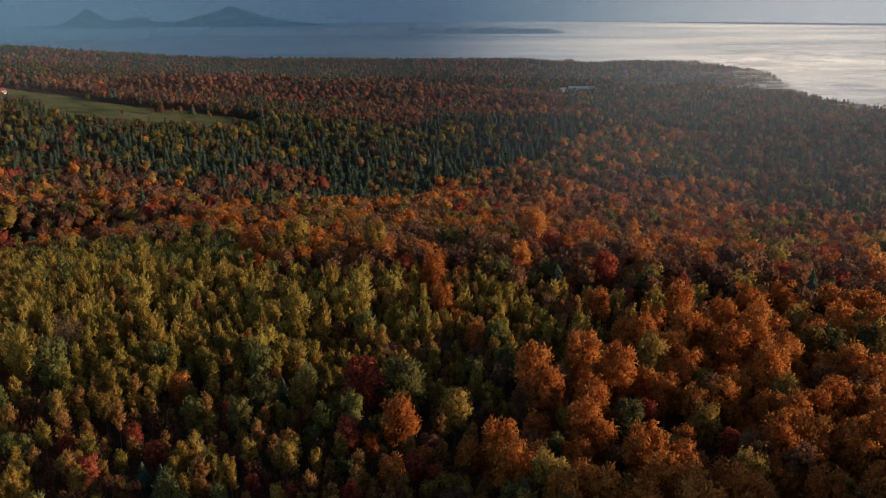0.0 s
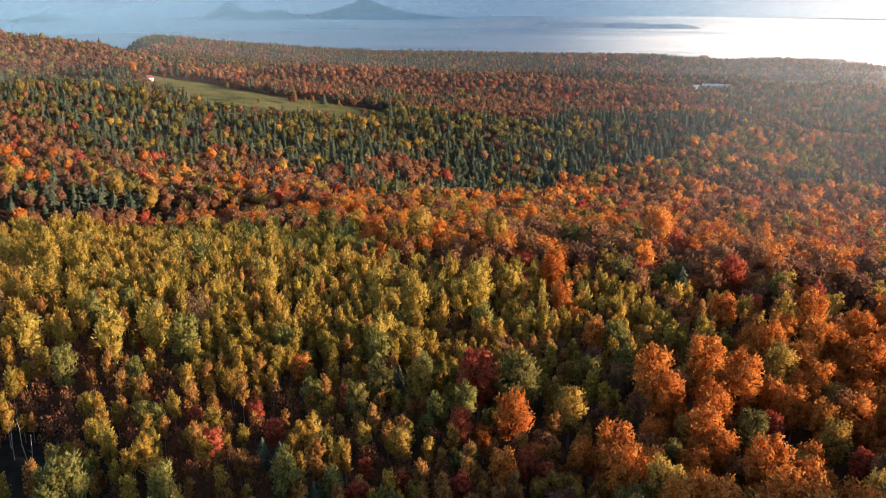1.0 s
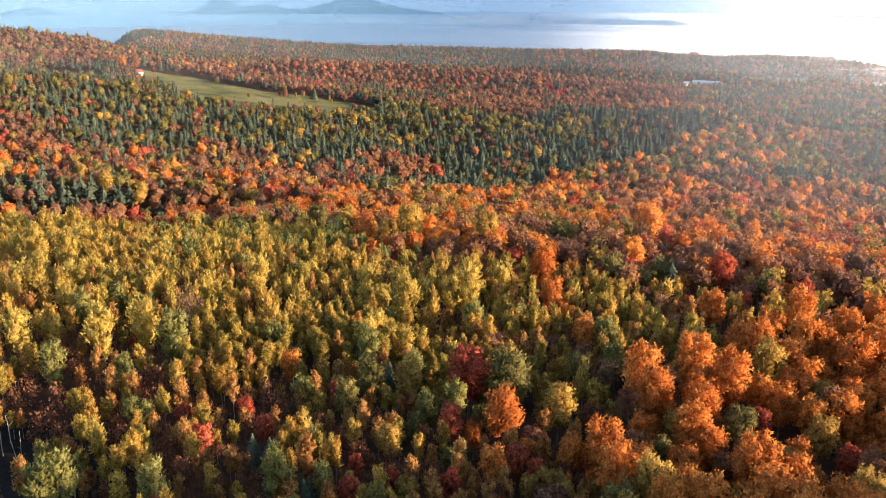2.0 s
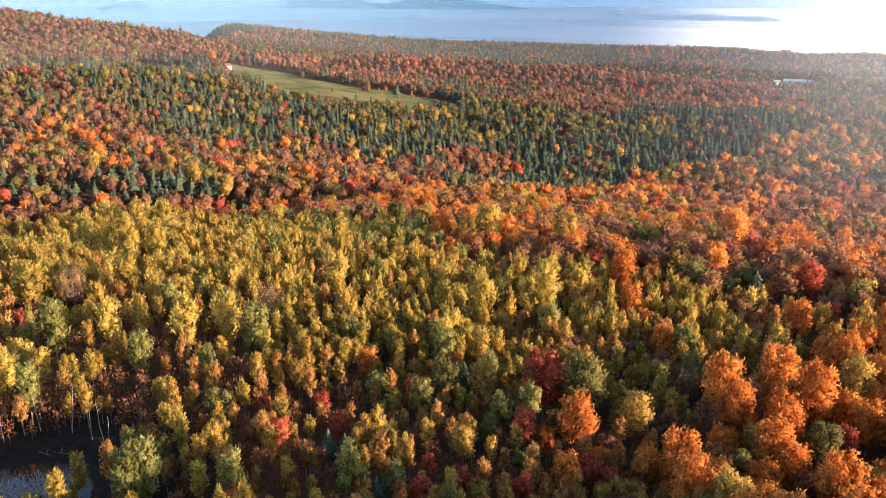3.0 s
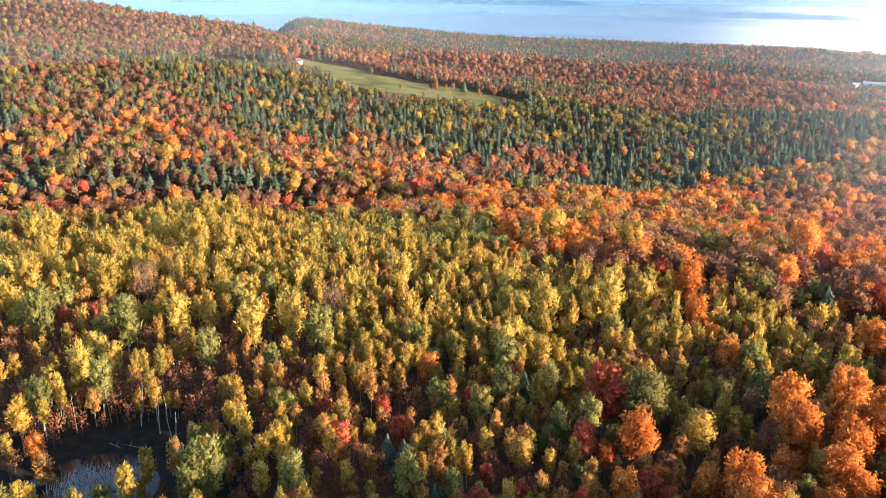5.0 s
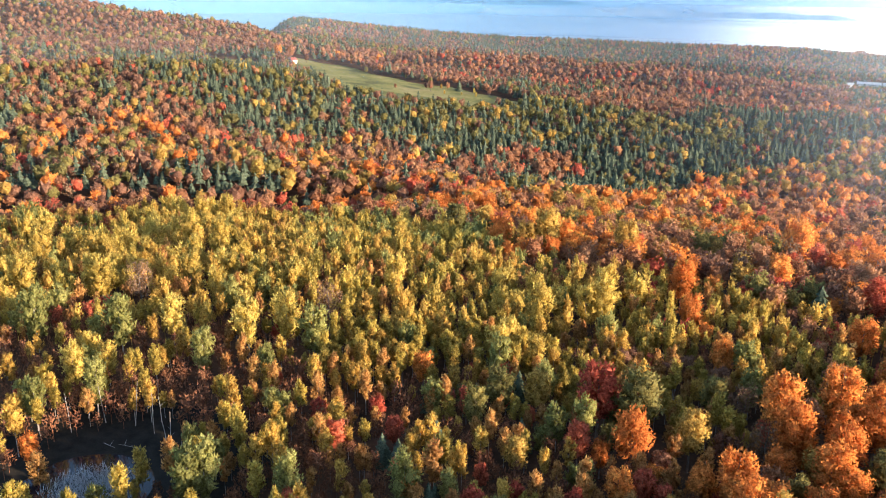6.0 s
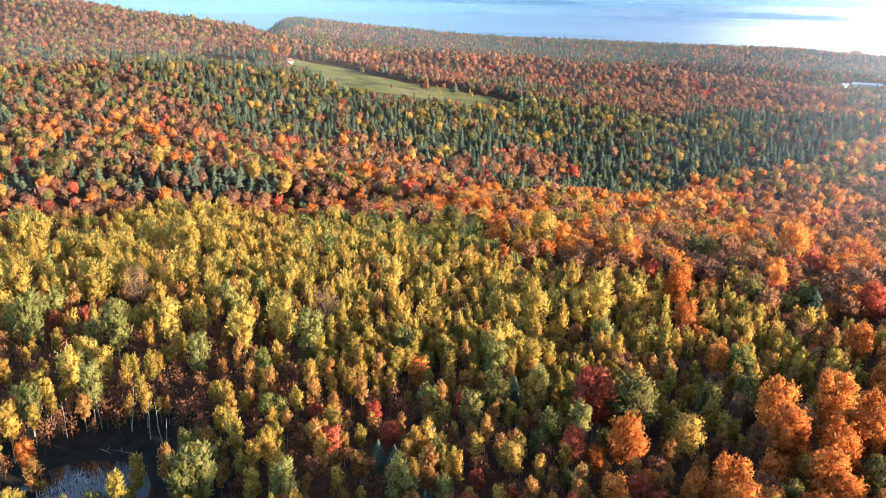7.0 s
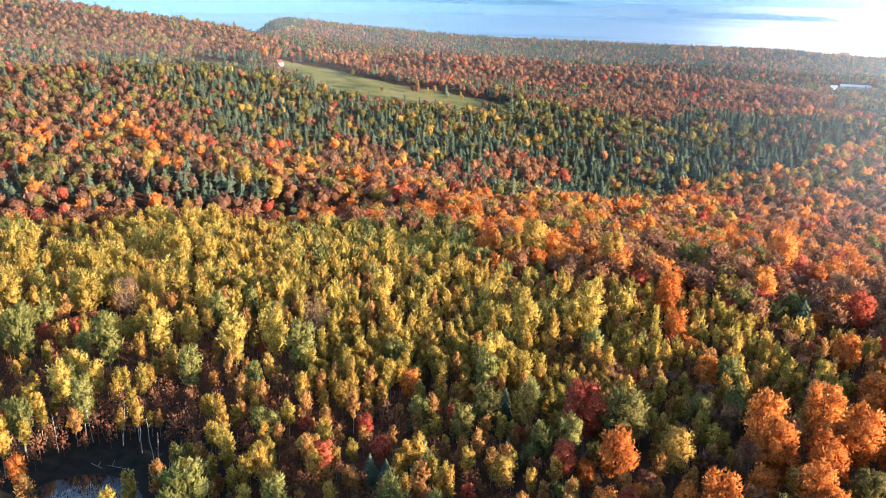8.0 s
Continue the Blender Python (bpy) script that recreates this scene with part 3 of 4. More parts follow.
STANDS["slope_spruces"] = ([(39.7, 878), (33.6, 861), (28.5, 886), (24.2, 770), (19.1, 725), (18.4, 584), (24.4, 584), (31.6, 545), (32.1, 634), (35.1, 679)],
    dict(spruce=0.62, olive_maple=0.2, rust_maple=0.075, yellow_maple=0.02, bare_maple=0.03, russet_maple=0.043, red_maple=0.012))
STANDS["rust_band"] = ([(44.4, 609), (40.1, 598), (31.8, 619), (31.6, 555), (22.9, 590), (18.4, 541), (16.2, 432), (22.2, 420), (28.8, 490), (35.2, 467), (44.6, 538)],
    dict(rust_maple=0.26, russet_maple=0.30, bare_maple=0.18, orange_maple=0.06, red_maple=0.08, yellow_maple=0.03, spruce=0.06, olive_maple=0.03))
STANDS["gully_rim"] = ([(44.5, 585), (40.6, 556), (34, 520), (28.8, 512), (28.9, 428), (35.2, 446), (41.8, 461), (44.8, 490)],
    dict(yellow_maple=0.08, orange_maple=0.10, russet_maple=0.28, olive_maple=0.18, rust_maple=0.18, spruce=0.14, red_maple=0.04))
STANDS["gully_floor"] = ([(44.8, 493), (41.8, 464), (35.2, 446), (28.9, 432), (29.3, 411), (35.4, 417), (45, 435)],
    dict(spruce=0.50, olive_maple=0.20, bare_maple=0.16, rust_maple=0.14))
STANDS["gold_maples"] = ([(28.8, 496), (22.9, 499), (22.2, 412), (29, 411)],
    dict(yellow_maple=0.42, olive_maple=0.18, rust_maple=0.105, spruce=0.04, russet_maple=0.156, orange_maple=0.099))
STANDS["red_belt"] = ([(22.6, 471), (17.7, 460), (10.9, 455), (10.8, 328), (14.6, 334), (20.8, 343), (22.6, 396)],
    dict(red_maple=0.16, orange_maple=0.24, russet_maple=0.30, rust_maple=0.14, yellow_maple=0.08, bare_maple=0.05, spruce=0.03))
STANDS["brown_maples"] = ([(14.6, 407), (5.7, 480), (-1.4, 523), (-2.8, 263), (2.1, 245), (9.2, 242), (13.9, 248), (15, 314)],
    dict(orange_maple=0.26, russet_maple=0.32, yellow_maple=0.16, rust_maple=0.10, bare_maple=0.06, olive_maple=0.08, red_maple=0.02))
STANDS["spruce_belt"] = ([(24.6, 712), (19.9, 717), (14, 718), (4.2, 730), (-5, 722), (-9.6, 702), (-9.8, 628), (-5.3, 595), (2.8, 523), (5.6, 464), (13.1, 438), (17.7, 474), (18.4, 575), (23.6, 617)],
    dict(spruce=0.8, olive_maple=0.1, rust_maple=0.038, yellow_maple=0.02, bare_maple=0.01, russet_maple=0.025, red_maple=0.008))
STANDS["pale_rim"] = ([(20.6, 730), (14.7, 849), (9.2, 821), (3.2, 788), (-2.3, 756), (-2.1, 673), (4.1, 662), (13.2, 659), (18.4, 650)],
    dict(spruce=0.46, olive_maple=0.38, yellow_maple=0.07, rust_maple=0.09))
STANDS["red_spots"] = ([(17.3, 565), (9.4, 590), (8.6, 532), (13.9, 489), (17.7, 474)],
    dict(rust_maple=0.255, spruce=0.28, russet_maple=0.349, orange_maple=0.012, red_maple=0.104))
STANDS["right_orange"] = ([(2, 497), (-2, 584), (-9.8, 632), (-10.4, 381), (-2.7, 275), (1.9, 320)],
    dict(orange_maple=0.28, russet_maple=0.34, olive_maple=0.14, yellow_maple=0.10, rust_maple=0.08, red_maple=0.03, bare_maple=0.03))
STANDS["right_mixed"] = ([(3.2, 944), (-4.1, 1013), (-9.3, 1056), (-9.7, 692), (-4.3, 718), (3.1, 733)],
    dict(spruce=0.74, rust_maple=0.10, russet_maple=0.06, olive_maple=0.06, yellow_maple=0.02, bare_maple=0.02))
STANDS["red_ridge"] = ([(26.3, 1064), (20.6, 1249), (13.3, 1467), (6.1, 1439), (-4, 1081), (-9.3, 952), (-9.4, 815), (-0.9, 846), (6.1, 955), (13.3, 985), (16.9, 894), (21, 928), (24.2, 997)],
    dict(rust_maple=0.465, bare_maple=0.08, spruce=0.08, olive_maple=0.02, russet_maple=0.293, orange_maple=0.006, red_maple=0.056))
STANDS["ridge_spruces"] = ([(17.3, 882), (13.3, 985), (6.1, 960), (1.5, 932), (9.6, 858), (15.1, 814)],
    dict(spruce=0.66, rust_maple=0.165, olive_maple=0.08, russet_maple=0.079, red_maple=0.016))
STANDS["rust_patch"] = ([(9.6, 878), (1.5, 984), (-1.5, 880), (2.5, 781), (8.9, 788)],
    dict(rust_maple=0.465, spruce=0.16, bare_maple=0.04, russet_maple=0.287, orange_maple=0.008, red_maple=0.04))
STANDS["far_spruces"] = ([(16.2, 1783), (8, 1859), (1.1, 1854), (-2.3, 1621), (2.7, 1425), (9.7, 1519), (16.2, 1530)],
    dict(spruce=0.74, rust_maple=0.15, olive_maple=0.06, russet_maple=0.05))
STANDS["far_rust"] = ([(2.8, 1879), (-8.9, 2059), (-9.1, 1216), (-2.3, 1400)],
    dict(rust_maple=0.375, spruce=0.3, olive_maple=0.12, russet_maple=0.197, orange_maple=0.008))
STANDS["far_right"] = ([(-4.1, 1879), (-10.1, 1852), (-17.6, 1439), (-18.1, 718), (-12.8, 729), (-7.7, 916)],
    dict(rust_maple=0.18, russet_maple=0.10, spruce=0.60, olive_maple=0.09, bare_maple=0.03))
STANDS["right_olive"] = ([(-5.4, 670), (-9.5, 716), (-14.7, 719), (-15.5, 620), (-6.2, 589)],
    dict(orange_maple=0.18, russet_maple=0.26, olive_maple=0.28, rust_maple=0.12, yellow_maple=0.08, spruce=0.08))
STANDS["red_shoulder"] = ([(-2, 527), (-9.7, 553), (-18.4, 575), (-18.9, 280), (-12.9, 243), (-5.8, 244), (-2.1, 291)],
    dict(russet_maple=0.36, orange_maple=0.26, red_maple=0.10, rust_maple=0.16, bare_maple=0.07, olive_maple=0.05))


def inside_stand(az, r, corners):
    hit = np.zeros(len(az), bool)
    for (a0, r0), (a1, r1) in zip(corners, corners[1:] + corners[:1]):
        if a0 != a1:
            hit ^= ((a0 > az) != (a1 > az)) & (r < r0 + (az - a0) * (r1 - r0) / (a1 - a0))
    return hit


def zone_weights(x, y):
    """Shares of the kinds over the plan, in the order of NAMES."""
    r, az = polar(x, y)
    patch = lattice(x / 24, y / 24, 31)
    broad = lattice(x / 75, y / 75, 32)
    share = {n: np.zeros(len(x)) for n in NAMES}
    none = {n: 0.0 for n in NAMES}

    def add(mask, **kinds):
        for n, w in {**none, **kinds}.items():
            share[n] = np.where(mask, w, share[n])

    every = np.ones(len(x), bool)
    # far mixed woods and the maples between
    add(every, bare_maple=0.05, rust_maple=0.34, russet_maple=0.04, spruce=0.48, olive_maple=0.09)
    add((az > 22) & (r > 1400), rust_maple=0.44, russet_maple=0.12, red_maple=0.02, spruce=0.29, olive_maple=0.13)
    add((az > 25.6) & (r > 1650), rust_maple=0.07, spruce=0.90, olive_maple=0.03)
    add(r <= 470, bare_maple=0.09, rust_maple=0.26, russet_maple=0.22, orange_maple=0.12, red_maple=0.10, spruce=0.05, yellow_maple=0.08, olive_maple=0.08)
    # ragged edges between stands
    wob_az = az + (lattice(x / 38, y / 38, 61) - 0.5) * 2.4
    wob_r = r * (1 + (lattice(x / 45, y / 45, 62) - 0.5) * 0.10)
    for corners, mix in STANDS.values():
        add(inside_stand(wob_az, wob_r, corners), **mix)
    reach = birch_limit(az)
    add((az > 20) & (r > reach) & (r < 356), orange_maple=0.20, russet_maple=0.26, rust_maple=0.26, red_maple=0.16, bare_maple=0.12)
    # mixed growth on the near right
    near = r <= reach
    add(near, amber_birch=0.22, lime_birch=0.30, gold_birch=0.22, bare_shrub=0.08, orange_maple=0.04, russet_maple=0.06, rust_maple=0.05, red_maple=0.04)
    edge = np.interp(r, (100, 150, 170, 187, 245), (9, 9, 7, 3, 1.5)) + 1.8 * np.sin(r / 9)
    stand = near & (az > edge)
    add(stand, gold_birch=0.27, lime_birch=0.42, amber_birch=0.11, bare_shrub=0.14, poplar=0.03, gold_poplar=0.04, red_maple=0.01)
    add(stand & (az > 14) & (az < 27) & (r > 255), lime_birch=0.62, poplar=0.22, gold_birch=0.06, bare_shrub=0.06, amber_birch=0.04)
    gold = stand & (patch > 0.60)
    add(gold, gold_birch=0.44, lime_birch=0.18, amber_birch=0.08, bare_shrub=0.18, poplar=0.02, gold_poplar=0.20)
    gold = stand & (r > 245) & (az > 27.5) & (broad > 0.25)
    add(gold, gold_birch=0.55, lime_birch=0.12, amber_birch=0.08, bare_shrub=0.12, poplar=0.01, gold_poplar=0.22)
    brown = stand & (patch < 0.24)
    add(brown, gold_birch=0.14, lime_birch=0.20, amber_birch=0.28, bare_shrub=0.28, red_maple=0.05, poplar=0.06, gold_poplar=0.0)
    dim = stand & (az > 29) & (r < 178)
    add(dim, gold_birch=0.12, lime_birch=0.42, amber_birch=0.20, bare_shrub=0.05, poplar=0.18, red_maple=0.02)
    front = (r < 172) & (az > 3) & (az < 29) & ~((r > 160) & (az > 20))
    add(front, gold_birch=0.12, lime_birch=0.16, amber_birch=0.31, bare_shrub=0.17, red_maple=0.08, spruce=0.05, poplar=0.05, gold_poplar=0.01, olive_maple=0.02)
    front_right = (r < 150) & (az <= 3) & (az > -4)
    add(front_right, bare_maple=0.08, orange_maple=0.20, rust_maple=0.22, amber_birch=0.2, bare_shrub=0.17, yellow_maple=0.08, red_maple=0.07)
    grove = in_grove(r, az)
    add(grove, orange_maple=0.72, russet_maple=0.12, yellow_maple=0.12, red_maple=0.02, olive_maple=0.02)
    total = np.stack([share[n] for n in NAMES], -1)
    return total / total.sum(-1, keepdims=True)


NAMES = sorted(KINDS)
BROAD = np.array([KINDS[n][0] in ("maple", "spruce") for n in NAMES])


def in_meadow(x, y):
    """Open grass: the farm meadow, a strip above it and a field far to the right."""
    r, az = polar(x, y)
    edge = 6 * np.sin(az * 1.9) + 22 * (lattice(x / 40, y / 40, 41) - 0.5)
    near = np.interp(az, (12.5, 14.5, 17, 21, 24, 25.5, 27.4), (800, 765, 745, 745, 760, 830, 890))
    back = np.interp(az, (12.5, 14.7, 16.2, 19, 21.7, 23.5, 27.4), (850, 885, 910, 918, 939, 976, 1010))
    main = (az > 12.5) & (az < 27.6) & (r > near + edge) & (r < back + edge)
    strip = (az > 29.5) & (az < 32.8) & (r > 860 + edge) & (r < 935 + edge)
    field = (az > -14) & (az < -10.3) & (r > 1330) & (r < 1475)
    yard = (az > -9.5) & (az < -6.8) & (r > 1190) & (r < 1345)
    return main | strip | field | yard


def in_pond(x, y, grow=0.0):
    """The pond with its open bank, longer towards the far side."""
    a = np.arctan2(y - 112, x + 100)
    reach = 13 + 1.6 * np.sin(a * 2 - 0.9) + 1.1 * np.sin(a * 5 + 1)
    return np.hypot(x + 100, y - 112) < reach + grow


# landmark trees: x, y, size
LANDMARKS = {}
LANDMARKS["olive_maple"] = [
    (-15.5, 153.8, 0.75), (-37.3, 152.1, 0.95), (-40.5, 145.1, 0.80), (1.9, 346.5, 1.10), (19.8, 375.9, 1.05), (16.3, 132.6, 0.80),
    (-10.8, 151.0, 1.34), (2.7, 165.1, 0.85), (-88.0, 288.4, 1.30),
]
LANDMARKS["yellow_maple"] = [
    (-0.9, 146.5, 0.98), (-30.8, 155.7, 0.90), (-360.4, 380.8, 1.10), (-270.4, 373.4, 1.10), (-219.3, 380.4, 1.15), (40.0, 167.4, 1.10),
    (44.5, 142.9, 0.90), (16.2, 229.1, 0.79), (-29.7, 132.8, 0.68), (-25.5, 261.1, 1.35), (-50.7, 264.2, 1.51), (-56.3, 261.1, 1.15),
]
LANDMARKS["red_maple"] = [
    (-4.2, 129.0, 0.60), (4.5, 132.0, 0.50), (-34.4, 127.0, 0.50), (-49.2, 125.5, 0.42), (-48.2, 153.6, 0.42), (-120.3, 177.7, 0.50),
    (-96.0, 169.0, 0.35), (-138.3, 361.8, 0.90), (-117.9, 361.3, 0.90), (-22.5, 265.7, 1.00), (34.4, 145.7, 0.90), (47.4, 136.7, 0.80),
    (36.6, 131.1, 0.70), (-18.2, 152.5, 1.38), (-83.8, 147.5, 0.42), (25.0, 201.0, 0.62), (23.2, 263.0, 1.00), (-59.3, 141.6, 0.61),
    (-53.1, 134.6, 0.65), (-20.0, 140.0, 0.84), (40.7, 230.3, 1.28),
]
LANDMARKS["orange_maple"] = [
    (-10.6, 139.7, 1.08), (4.1, 184.7, 0.84),
    (-11.3, 127.2, 0.75), (-55.9, 159.2, 0.75), (-34.6, 174.4, 0.50), (-63.0, 297.0, 1.20), (52.6, 196.4, 1.20), (59.6, 186.4, 1.20),
    (25.1, 164.9, 1.30), (30.7, 156.2, 1.30), (47.3, 166.7, 1.00), (24.4, 146.6, 1.15), (37.2, 182.5, 1.00), (44.5, 188.8, 0.60),
    (6.6, 131.0, 1.10), (-15.8, 139.3, 0.60), (25.0, 279.9, 1.50), (-3.6, 207.1, 0.98), (34.1, 202.1, 1.06), (-112.1, 108.5, 0.59),
    (18.6, 254.3, 0.99), (-6.8, 224.6, 1.16),
]
LANDMARKS["poplar"] = [
    (-77.5, 105.1, 1.30), (-85.7, 147.5, 0.80), (-82.4, 162.0, 1.55), (-75.3, 106.7, 1.35), (-142.9, 145.4, 1.55), (-130.0, 149.8, 0.93),
    (-122.5, 148.5, 1.52), (-112.9, 177.9, 1.16), (-108.7, 187.2, 1.02), (-100.6, 146.0, 1.21), (-87.8, 150.2, 0.96), (-26.9, 141.5, 0.79),
    (8.6, 182.9, 1.25), (9.7, 170.5, 1.16),
]
LANDMARKS["gold_poplar"] = [
    (-116.5, 159.0, 1.40), (-122.8, 195.7, 1.10), (-114.1, 192.2, 1.00), (-149.2, 172.7, 1.40), (-42.7, 209.5, 1.30), (-25.5, 216.4, 1.50),
    (-48.9, 198.4, 1.10), (-178.1, 266.0, 1.40), (-169.1, 270.5, 1.40), (-188.1, 266.7, 1.30), (-213.7, 229.2, 1.40), (-215.3, 220.6, 1.20),
    (-97.6, 159.7, 1.55), (-90.8, 165.2, 1.43), (-164.5, 165.7, 1.55), (-145.6, 171.5, 1.55), (-127.5, 183.5, 1.54), (-182.0, 191.7, 1.55),
    (-137.4, 213.7, 1.55), (-154.5, 224.9, 1.55), (-98.0, 193.0, 1.09), (-38.3, 194.6, 1.55), (-24.7, 203.9, 1.55), (-28.3, 202.1, 1.28),
    (-79.2, 203.3, 1.55),
]
LANDMARKS["spruce"] = [
    (-53.5, 129.7, 0.55), (-161.1, 383.4, 1.10), (-265.8, 325.5, 1.10), (-52.0, 349.8, 0.95),
]
LANDMARKS["gold_birch"] = [
    (-56.0, 102.5, 1.35), (-45.3, 119.3, 1.04), (-20.8, 135.8, 1.05), (-117.3, 111.0, 1.46),
]
LANDMARKS["bare_maple"] = [
    (-86.2, 178.1, 1.14), (-134.9, 172.4, 1.16), (11.7, 148.0, 1.00), (8.5, 163.9, 0.95),
]
LANDMARKS["amber_birch"] = [
    (-40.9, 121.0, 1.50), (-104.5, 102.2, 1.23),
]
LANDMARKS["lime_birch"] = [
    (-67.0, 108.4, 1.19), (-64.5, 112.3, 1.09), (-86.5, 100.1, 1.36), (27.2, 184.6, 1.53),
]
HEROES = [(kind, *spot) for kind in sorted(LANDMARKS) for spot in LANDMARKS[kind]]
HERO_SPOTS = np.array([(h[1], h[2], KINDS[h[0]][2] * h[3] * 0.5) for h in HEROES])


def spread(step, keep, rng):
    """A jittered grid of spots over the woods that keep() allows."""
    xs, ys = np.meshgrid(np.arange(-1750, 950, step), np.arange(20, 2150, step))
    x = xs.ravel() + rng.uniform(-0.42, 0.42, xs.size) * step
    y = ys.ravel() + rng.uniform(-0.42, 0.42, xs.size) * step
    r, az = polar(x, y)
    ok = keep(r, az)
    x, y = x[ok], y[ok]
    r, az = polar(x, y)
    ok = ~in_meadow(x, y) & ~in_pond(x, y, 2.0) & ~((az > 23) & (r > 356) & (r < 408 - 3 * np.sin(az * 2)))
    x, y = x[ok], y[ok]
    ok = np.all(np.hypot(x[:, None] - HERO_SPOTS[:, 0], y[:, None] - HERO_SPOTS[:, 1]) > HERO_SPOTS[:, 2] + 0.8, axis=1)
    return x[ok], y[ok]


def birch_ground(r, az):
    return (r > 96) & (r <= birch_limit(az)) & (az > -36) & (az < 49) & ~in_grove(r, az)


rng = np.random.default_rng(5)
bx, by = spread(2.8, birch_ground, rng)
br, baz = polar(bx, by)
brush = rng.uniform(0, 1, len(bx)) > np.where((baz > 33) & (br < 205), 0.36, np.where((baz > 27) & (br < 185), 0.5, np.where((br < 165) & (baz > 2), 0.68, 0.96)))
gx, gy = spread(5.6, lambda r, az: (r > 100) & (r < 480) & (az > -36) & (az < 49) & ~birch_ground(r, az), rng)
# trees on the added rise, out of view to the right
hx, hy = spread(6.0, lambda r, az: (r > 70) & (r < 190) & (az > -84) & (az < -37), rng)
mx, my = spread(6.3, lambda r, az: (r >= 480) & (r < 1000) & (az > -29) & (az < 48), rng)
fx, fy = spread(8.6, lambda r, az: (r >= 1000) & (r < 2080) & (az > -27) & (az < 47), rng)
x, y = np.concatenate((bx, gx, hx, mx, fx)), np.concatenate((by, gy, hy, my, fy))
weights = zone_weights(x, y)
# neighbours tend to be of one kind
draw = (lattice(x / 31, y / 31, 51) * 2.3 + lattice(x / 13, y / 13, 52) * 0.8 + rng.uniform(0, 0.42, len(x))) % 1.0
near_draw = (lattice(x / 9, y / 9, 53) * 1.7 + rng.uniform(0, 0.5, len(x))) % 1.0
draw = np.where(np.hypot(x, y) < 300, near_draw, draw)
chosen = (np.cumsum(weights, -1) > draw[:, None]).argmax(-1)
chosen[:len(bx)][brush] = NAMES.index("bare_shrub")
r, az = polar(x, y)
size = rng.uniform(0.72, 1.22, len(x))
broad_in_birch = (np.arange(len(x)) < len(bx)) & BROAD[chosen]
size = np.where(broad_in_birch, size * 0.62, size)
size = np.where((np.arange(len(x)) >= len(bx)) & ~BROAD[chosen], size * 1.5, size)
size = np.where((r > 480) & BROAD[chosen] & (chosen != NAMES.index("spruce")), size * 0.95, size)
sunk = land(x, y) < -77
for k, kind in enumerate(NAMES):
    mine = (chosen == k) & ~sunk
    shape = KINDS[kind][0]
    # the nearest stretch stands as single trees, the rest as woodland
    single = mine & (r < 195) & (az > -36.5)
    order = np.argsort(np.where(single, r, 1e9))[:min({"bare_shrub": 280, "amber_birch": 240}.get(kind, 290), int(single.sum()))]
    for i in order:
        plant(kind, float(x[i]), float(y[i]), float(size[i]), float(rng.uniform(0.88, 1.2)), float(rng.uniform(0, 6.28)), int(rng.integers(0, VARIANTS)))
    mine[order] = False
    plain = kind.replace("_", " ")
    for detail, near_r, far_r, where in ((1, 0, 400, "near"), (2, 400, 1000, "middle distance"), (3, 1000, 3000, "far hills")):
        these = mine & (r >= near_r) & (r < far_r)
        wood(kind + "_wood", kind, np.stack((x[these], y[these], size[these]), -1), detail, plain + " woodland in autumn on the " + {"near": "near slope", "middle distance": "middle slopes", "far hills": "far hills"}[where], rng)

for kind, hx, hy, hs in HEROES:
    plant(kind, hx, hy, hs, float(rng.uniform(1.0, 1.15)), float(rng.uniform(0, 6.28)), int(rng.integers(0, VARIANTS)))

# ---- meadow, fields and pond ----
def patch_of_plan(name, x0, x1, y0, y1, step, inside, lift, mat, label, category):
    """A sheet draped over the ground where inside() is true."""
    us, vs = np.arange(x0, x1, step), np.arange(y0, y1, step)
    v, f = sheet(us, vs, lambda x, y: (x, y, land(x, y) + lift))
    ok = inside(v[:, 0], v[:, 1])
    f = f[ok[f].all(1)]
    used = np.unique(f)
    back = np.zeros(len(v), np.int64)
    back[used] = np.arange(len(used))
    return tagged(new(name, mesh_of(name, v[used], back[f], mat, True)), label, category, kind="structure")


patch_of_plan("ground_meadow", -640, -130, 620, 1040, 4, in_meadow, 0.35, GRASS, "mown green-gold farm meadow between woods", "meadow")
patch_of_plan("ground_field", 100, 460, 1180, 1600, 5, in_meadow, 0.4, GRASS, "pale green hay field among far woods", "field")

# bank ground coloured near black to stand for the shade lying there
BANK_SHADE = surface_material("shaded_bank_ground", [(0.3, (0.012, 0.011, 0.009)), (0.7, (0.03, 0.026, 0.02))], 0.4, 0.85, 0.3)
patch_of_plan("ground_bank", -136, -64, 78, 144, 1.5, lambda x, y: np.hypot(x + 100, y - 111) < 29 + 3 * np.sin(np.arctan2(y - 111, x + 100) * 3), 0.12, BANK_SHADE, "pond bank ground, darkened to stand for tree shade", "bank")

m, t, out = material("pond_water")
wet = node(t, "ShaderNodeBsdfPrincipled", Base_Color=(0.008, 0.012, 0.016, 1), Roughness=0.06, IOR=1.33)
ripple = node(t, "ShaderNodeBump", Strength=0.25, Distance=0.02)
t.links.new(noise_of(t, 1.8, 3.0, 0.6), ripple.inputs["Height"])
t.links.new(ripple.outputs[0], wet.inputs["Normal"])
t.links.new(wet.outputs[0], out.inputs[0])
POND = (-99.0, 107.0, float(land(-101, 108)) + 0.9)
v, f = sheet(np.linspace(0, 360, 49), np.linspace(0.2, 24, 9), lambda a, r: (POND[0] + np.cos(np.radians(a)) * r, POND[1] + np.sin(np.radians(a)) * r, POND[2] + 0 * r))
tagged(new("water_pond", mesh_of("water_pond", v, f, m, True)), "still dark woodland pond reflecting the pale sky", "pond", kind="structure")

